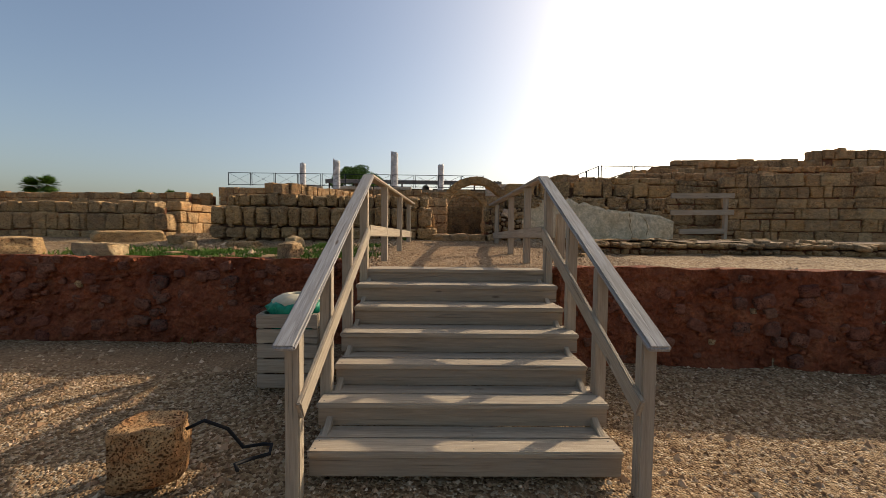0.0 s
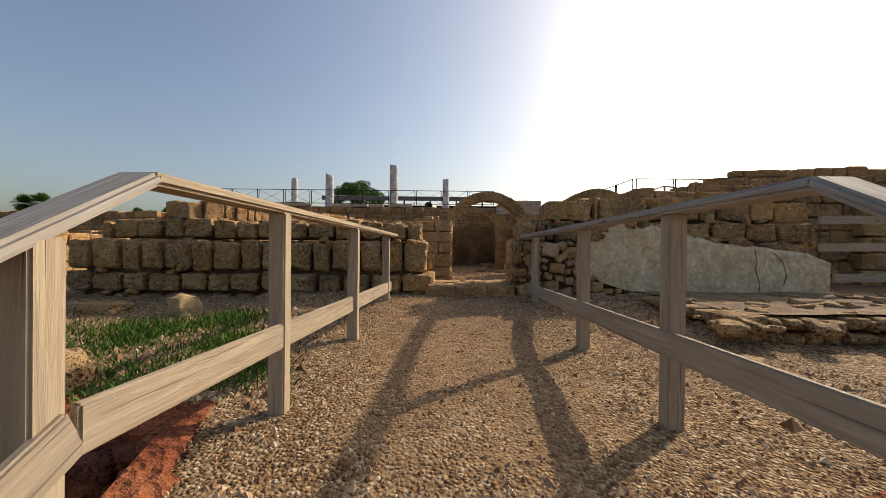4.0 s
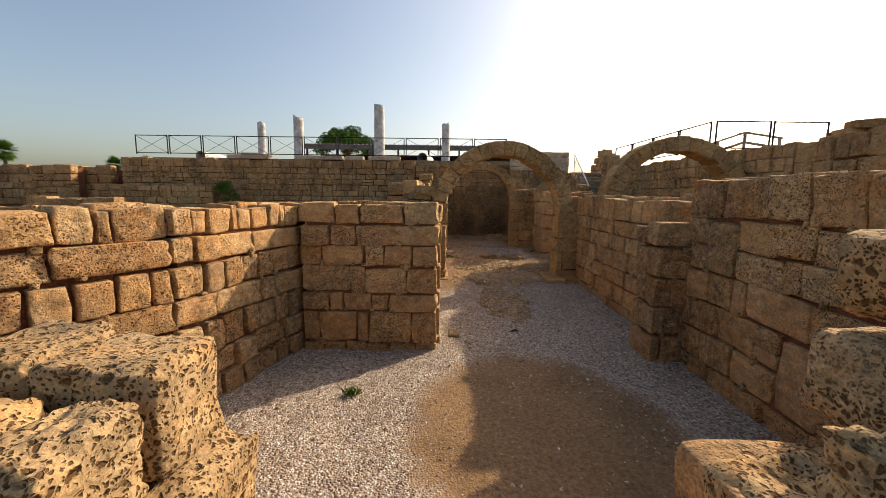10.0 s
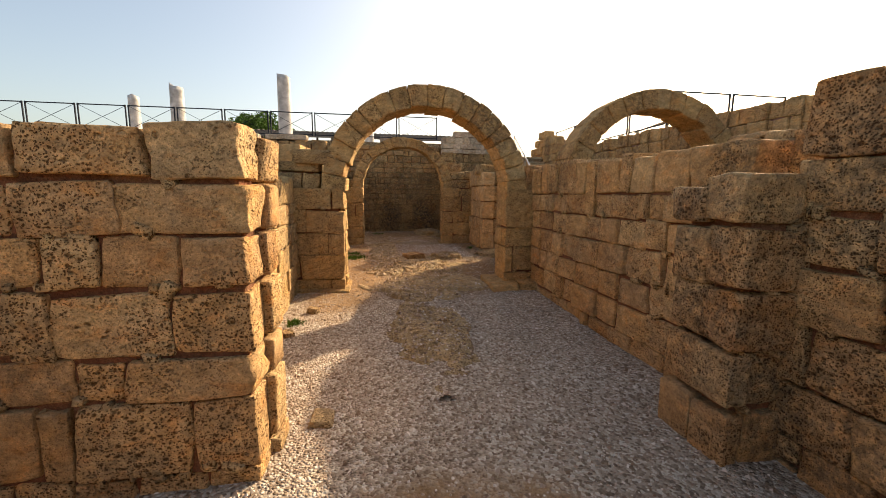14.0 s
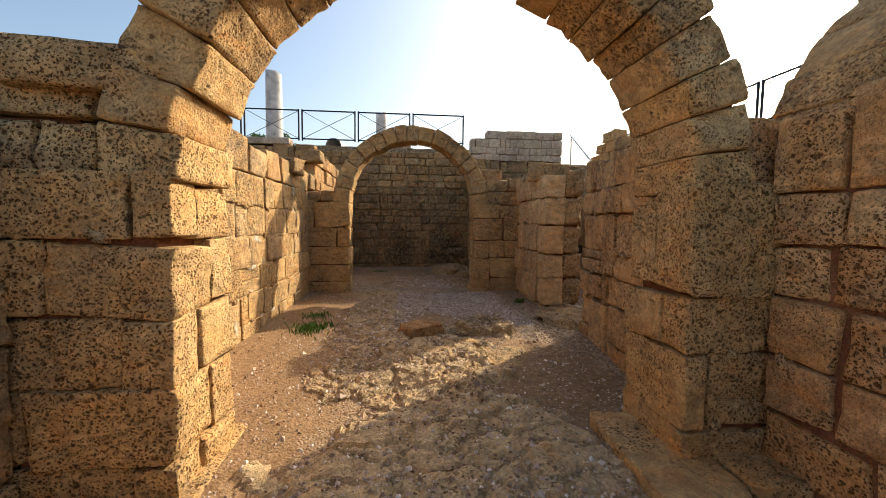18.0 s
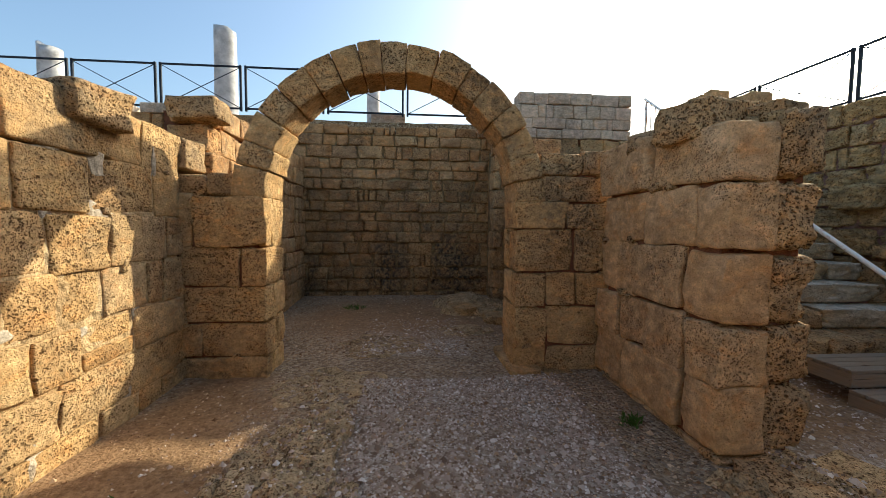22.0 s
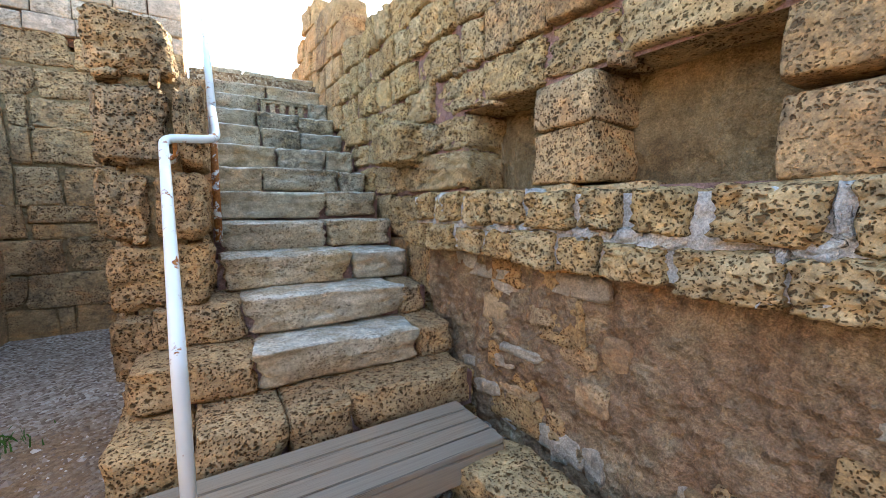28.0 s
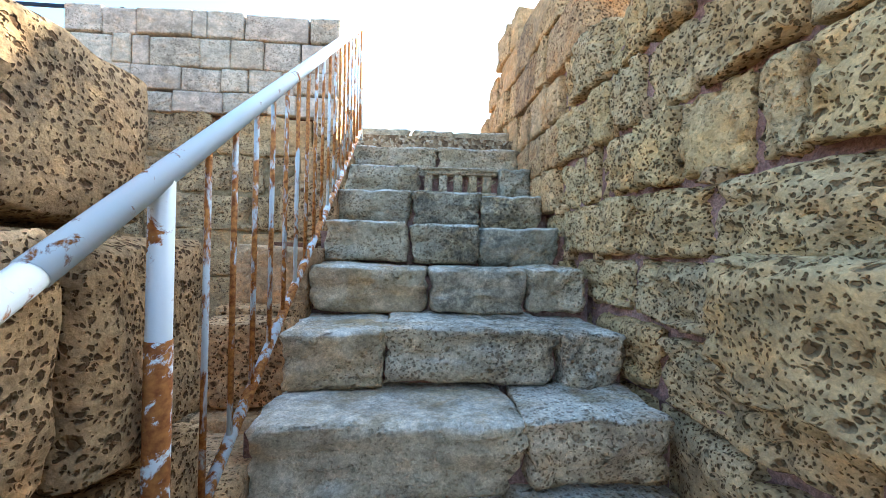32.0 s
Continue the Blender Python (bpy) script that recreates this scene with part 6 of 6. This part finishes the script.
ramp_rail()


# ---- marble columns and far things ----
def column_mesh(radius, high, slant, seed):
    verts, faces, n, m = [], [], 20, 14
    for k in range(m + 1):
        f = k / m
        for i in range(n):
            a = 2 * math.pi * i / n
            rad = radius * (1.04 - 0.1 * f)
            x, y = rad * math.cos(a), rad * math.sin(a)
            z = f * high
            if k == m:
                z += slant * x / radius - abs(slant) + noise.noise(Vector((x * 5, y * 5, seed))) * 0.12
            verts.append((x, y, z))
    for k in range(m):
        for i in range(n):
            faces.append((k * n + i, k * n + (i + 1) % n, (k + 1) * n + (i + 1) % n, (k + 1) * n + i))
    faces.append(tuple(m * n + i for i in range(n)))
    return mesh_of("column", verts, faces, MARBLE, True)


for x, y, rad, z1, slant, seed in ((-3.77, 34.12, 0.33, 8.45, -0.05, 1), (-8.76, 34.09, 0.31, 7.8, -0.28, 2), (-13.29, 38.84, 0.29, 8.1, 0.0, 3), (0.3, 38.83, 0.3, 8.25, 0.05, 4)):
    col = tagged(new("column", column_mesh(rad, z1 - 4.8, slant, seed)), "broken standing shaft of grey veined marble", "column", "marble columns on the terrace")
    col.matrix_basis = pose(x, y, 4.8)
for x, y, turn in ((-13.6, 33.0, 84), (-0.8, 32.6, 80)):
    col = tagged(new("fallen_column", column_mesh(0.28, 1.9, 0.02, 9)), "fallen drum of grey marble lying on the terrace", "column", "fallen marble on the terrace")
    col.matrix_basis = pose(x, y, 5.05, 0, 90, turn) @ pose(0, 0, -0.95)
for x, w, y, h in [(-10.2, 1.2, 31.2, 0.42), (1.4, 0.8, 30.9, 0.35)] + [(a + w / 2 + k * w, w, 30.2, 0.21) for a, w, n in ((-11.0, 0.72, 3), (-7.4, 0.8, 3), (-4.85, 0.92, 1), (-3.65, 0.82, 2)) for k in range(n)]:
    st = thing("dressed_block", "pale dressed sandstone block lying on the terrace edge", "stone", group="blocks on the terrace", at=pose(x, y, 4.75))
    block("pale", (w, 0.5, h), pose(0, 0, h / 2), st)


def shed():
    ob = thing("shed", "long low open shed with a dull corrugated roof", "shed")
    part("back_wall", board(20.5, 0.2, 2.6, DARKWOOD), ob, pose(-3, 53, 6.0))
    verts, faces, n = [], [], 160
    for i in range(n + 1):
        x = -13.6 + 21.4 * i / n
        w = 0.05 * math.sin(i * math.pi / 1.5)
        verts += [(x, 47.6, 7.75 + w), (x, 53.5, 8.25 + w)]
    faces = [(2 * i, 2 * i + 2, 2 * i + 3, 2 * i + 1) for i in range(n)]
    part("roof", mesh_of("roof", verts, faces, TIN), ob)
    part("fascia", board(21.4, 0.1, 0.45, TIN), ob, pose(-2.9, 47.7, 7.5))
    for k in range(8):
        part("post", board(2.7, 0.16, 0.16, DARKWOOD), ob, pose(-13.2 + 2.95 * k, 48.0, 6.1, 0, 90, 0))
    return ob


shed()


def leaf_cloud(clumps, size, count, mat, seed, name="crown"):
    """Many small leaf blades scattered over lumps (x, y, z, radius, flatness)."""
    r = np.random.RandomState(seed)
    verts, faces = [], []
    per = count // len(clumps)
    for cx, cy, cz, rad, flat in clumps:
        d = r.normal(size=(per, 3))
        d /= np.linalg.norm(d, axis=1)[:, None]
        q = d * (rad * r.uniform(0.55, 1.05, size=(per, 1)))
        q[:, 2] *= flat
        a = r.normal(size=(per, 3))
        b = r.normal(size=(per, 3))
        for i in range(per):
            c = np.array((cx, cy, cz)) + q[i]
            u, v = a[i] / np.linalg.norm(a[i]) * size, b[i] / np.linalg.norm(b[i]) * size * 0.55
            k = len(verts)
            verts += [tuple(c - u), tuple(c + v), tuple(c + u), tuple(c - v)]
            faces.append((k, k + 1, k + 2, k + 3))
    return mesh_of(name, verts, faces, mat)


def umbrella_tree(x, y, z, high, wide):
    ob = thing("tree", "broad dark green umbrella-shaped tree behind the shed", "tree", at=pose(x, y, z))
    part("trunk", tube("trunk", [(0, 0, 0), (0.1, 0, high * 0.35), (-0.1, 0.1, high * 0.6), (0, 0, high * 0.8)], 0.28, BARK, 10), ob)
    r = random.Random(8)
    for k in range(5):
        a = 2 * math.pi * k / 5
        part("limb", tube("limb", [(0, 0, high * 0.5), (wide * 0.15 * math.cos(a), wide * 0.15 * math.sin(a), high * 0.65), (wide * 0.32 * math.cos(a), wide * 0.32 * math.sin(a), high * 0.8)], 0.12, BARK, 7), ob)
    clumps = [(r.uniform(-0.4, 0.4) * wide, r.uniform(-0.4, 0.4) * wide, 0, r.uniform(0.7, 1.1), 0.6) for _ in range(70)]
    clumps = [(a, b, high * (0.93 - 0.30 * ((a * a + b * b) / (0.25 * wide * wide))) + r.uniform(-1.7, 0.1), c, d) for a, b, _, c, d in clumps]
    part("crown", leaf_cloud(clumps, 0.15, 14000, CROWN, 5), ob)
    return ob


umbrella_tree(-12.2, 60, 4.8, 6.7, 7.8)


def palm(x, y, z0, z1, size, seed):
    ob = thing("palm_tree", "fan palm with a dense round crown far off", "tree", group="far palms", at=pose(x, y, z0))
    h = z1 - z0
    part("trunk", tube("trunk", [(0, 0, 0), (0.05, 0, h * 0.5), (0, 0, h)], 0.24, BARK, 8), ob)
    r = random.Random(seed)
    verts, faces = [], []
    for i in range(230):
        a, e = r.uniform(0, 6.283), math.asin(r.uniform(-0.9, 1.0))
        way = Vector((math.cos(a) * math.cos(e), math.sin(a) * math.cos(e), math.sin(e)))
        side = way.cross(Vector((0, 0, 1))).normalized()
        up = side.cross(way)
        base = Vector((0, 0, h)) + way * size * r.uniform(0.15, 0.5)
        for j in range(7):
            f = (j - 3) / 3
            tip = base + (way + side * f * 0.75 - Vector((0, 0, 0.12 * abs(f)))).normalized() * size * r.uniform(0.45, 0.6)
            k = len(verts)
            verts += [base, base + (tip - base) * 0.5 + side * 0.06, tip, base + (tip - base) * 0.5 - side * 0.06]
            faces.append((k, k + 1, k + 2, k + 3))
    part("crown", mesh_of("crown", verts, faces, CROWN), ob)
    return ob


for k, (x, y, z1, size) in enumerate(((-76.5, 75, 9.2, 2.1), (-73.5, 75, 9.4, 2.2), (-64.5, 86, 8.2, 1.8), (-61.5, 86, 7.9, 1.6), (-58.0, 86, 8.3, 1.9))):
    palm(x, y, 1.9, z1, size, k)


def shrub():
    ob = thing("shrub", "dark green shrub at the foot of the terrace wall", "shrub", at=pose(-10.75, 29.35, 1.9))
    for k in range(5):
        a = 1.257 * k
        part("stem", tube("stem", [(0, 0, 0), (0.12 * math.cos(a), 0.12 * math.sin(a), 0.35), (0.3 * math.cos(a), 0.3 * math.sin(a), 0.75)], 0.015, BARK, 6), ob)
    r = random.Random(21)
    part("crown", leaf_cloud([(r.uniform(-0.35, 0.35), r.uniform(-0.3, 0.3), r.uniform(0.5, 1.5), r.uniform(0.15, 0.26), 0.9) for _ in range(16)], 0.035, 3200, CROWN, 22), ob)
    return ob


shrub()

# ---- loose gravel and plants ----
def pebbles(label, zones, mat, seed, all_over=False):
    r = np.random.RandomState(seed)
    tri = [(0, 1, 4), (1, 2, 4), (2, 3, 4), (3, 0, 4)]
    verts, faces = [], []
    for x0, x1, y0, y1, n, size in zones:
        for i in range(n):
            x, y = r.uniform(x0, x1), r.uniform(y0, y1)
            if not all_over and trodden(x, y) > r.uniform(0.2, 0.9):
                continue
            p = Vector((x, y, 0))
            z = max(ground_z(x, y) + noise.noise(p * 0.9) * 0.035 + noise.noise(p * 3.1) * 0.018, ROCKTOP.get((round(x * 20), round(y * 20)), -9.0))
            s = size * (0.45 + r.gamma(1.6, 0.35))
            a, k = r.uniform(0, 6.28), len(verts)
            for b, h in ((0, -0.2), (1.57, -0.2), (3.14, -0.2), (4.71, -0.2)):
                q = s * r.uniform(0.7, 1.35)
                verts.append((x + q * math.cos(a + b), y + q * math.sin(a + b), z + s * h))
            verts.append((x + s * r.uniform(-0.4, 0.4), y + s * r.uniform(-0.4, 0.4), z + s * r.uniform(0.45, 0.85)))
            faces += [(k + a1, k + b1, k + c1) for a1, b1, c1 in tri]
    return tagged(new("gravel", mesh_of("gravel", verts, faces, mat)), label, "gravel", "", "stuff")


pebbles("loose brown and pale stone chips on the lower ground and path", [(-5.5, 5.0, 1.0, 5.4, 19000, 0.016), (-3.5, 3.2, 5.2, 9.6, 24000, 0.010)], PEBBLE_DARK, 11)
pebbles("fine pale limestone gravel on the passage floors", [(-2.4, 3.6, 11.8, 15.0, 13000, 0.011), (-0.2, 3.75, 15.0, 19.4, 15000, 0.011), (1.5, 3.5, 22.6, 25.2, 15000, 0.012), (1.3, 2.7, 25.9, 27.8, 2500, 0.012), (0.6, 1.7, 21.5, 24.5, 1500, 0.012), (4.3, 8.0, 19.5, 26.5, 13000, 0.013)], PEBBLE, 12)
pebbles("brown gravel among the earth of the inner passage", [(-0.25, 3.9, 19.9, 25.2, 9000, 0.012), (-0.2, 3.8, 25.9, 29.8, 5000, 0.012)], PEBBLE_DARK, 14)

pebbles("coarse rubble among the grass beside the path", [(-3.6, -0.9, 5.7, 8.8, 1100, 0.03), (-6.5, -3.4, 6.0, 9.2, 260, 0.045), (1.6, 2.9, 5.5, 9.2, 220, 0.024)], PEBBLE_DARK, 18, True)
pebbles("stray limestone chips over bare earth", [(5.4, 7.6, 20.8, 23.4, 350, 0.015), (0.1, 3.6, 19.0, 22.6, 5200, 0.012), (0.1, 3.6, 22.6, 25.0, 900, 0.013), (0.6, 2.4, 15.9, 19.0, 900, 0.011), (0.3, 3.0, 11.8, 14.6, 500, 0.011), (4.3, 6.2, 23.4, 26.4, 900, 0.014)], PEBBLE, 15, True)


def grass():
    r = np.random.RandomState(3)
    patches = [(-2.55, 7.75, 0.5, 500), (-2.2, 8.2, 0.35, 300), (-1.85, 7.2, 0.4, 400), (-1.6, 7.4, 0.35, 300), (-1.3, 8.2, 0.2, 120), (-1.9, 6.5, 0.5, 500), (-3.2, 7.0, 0.5, 400), (-4.2, 7.4, 0.7, 1500), (-5.2, 7.1, 0.6, 1300), (-6.3, 7.6, 0.7, 1300), (-3.1, 7.9, 0.6, 900), (-1.35, 6.6, 0.35, 300),
               (-3.6, 6.5, 0.5, 300), (0.4, 22.5, 0.25, 220), (0.3, 23.2, 0.2, 80), (0.9, 28.6, 0.2, 60), (3.85, 22.9, 0.08, 40), (3.75, 24.2, 0.08, 40), (-0.05, 17.7, 0.1, 70), (-0.6, 13.6, 0.08, 60), (0.35, 10.7, 0.05, 40), (-0.75, 9.6, 0.08, 50),
               (4.3, 26.2, 0.15, 60), (5.3, 26.4, 0.2, 60)]
    verts, faces = [], []
    for x0, y0, rad, n in patches:
        for i in range(int(1.8 * n)):
            x, y = x0 + r.normal() * rad * 0.55, y0 + r.normal() * rad * 0.55
            z = ground_z(x, y)
            if z > 1.6:
                continue
            h, a, lean = r.uniform(0.025, 0.085), r.uniform(0, 6.28), r.uniform(0.0, 0.07)
            c, d, w = math.cos(a), math.sin(a), 0.005
            k = len(verts)
            verts += [(x - d * w, y + c * w, z - 0.01), (x + d * w, y - c * w, z - 0.01), (x + c * lean * 0.4 + d * w, y + d * lean * 0.4 - c * w, z + h * 0.6), (x + c * lean, y + d * lean, z + h)]
            faces += [(k, k + 1, k + 2), (k, k + 2, k + 3)]
    return tagged(new("grass", mesh_of("grass", verts, faces, LEAF)), "short green grass and weeds growing in the gravel", "grass", "", "stuff")


grass()


def dry_weed():
    r = random.Random(6)
    ob = thing("dry_weed", "tangle of dry straw-coloured stalks in a niche", "plant", at=pose(8.2, 25.0, 2.5))
    for k in range(44):
        a, b = r.uniform(-0.7, 0.7), r.uniform(0.2, 0.45)
        x, y = r.uniform(-0.12, 0.08), r.uniform(-0.25, 0.25)
        pts = [(x, y, 0), (x - 0.05, y + a * 0.2, b * 0.5), (x - 0.16, y + a * 0.4, b * 0.8), (x - 0.25, y + a * 0.6, b * 0.7 + r.uniform(-0.1, 0.1))]
        part("stalk", tube("stalk", pts, 0.0013, DRY, 4), ob)
    return ob


dry_weed()
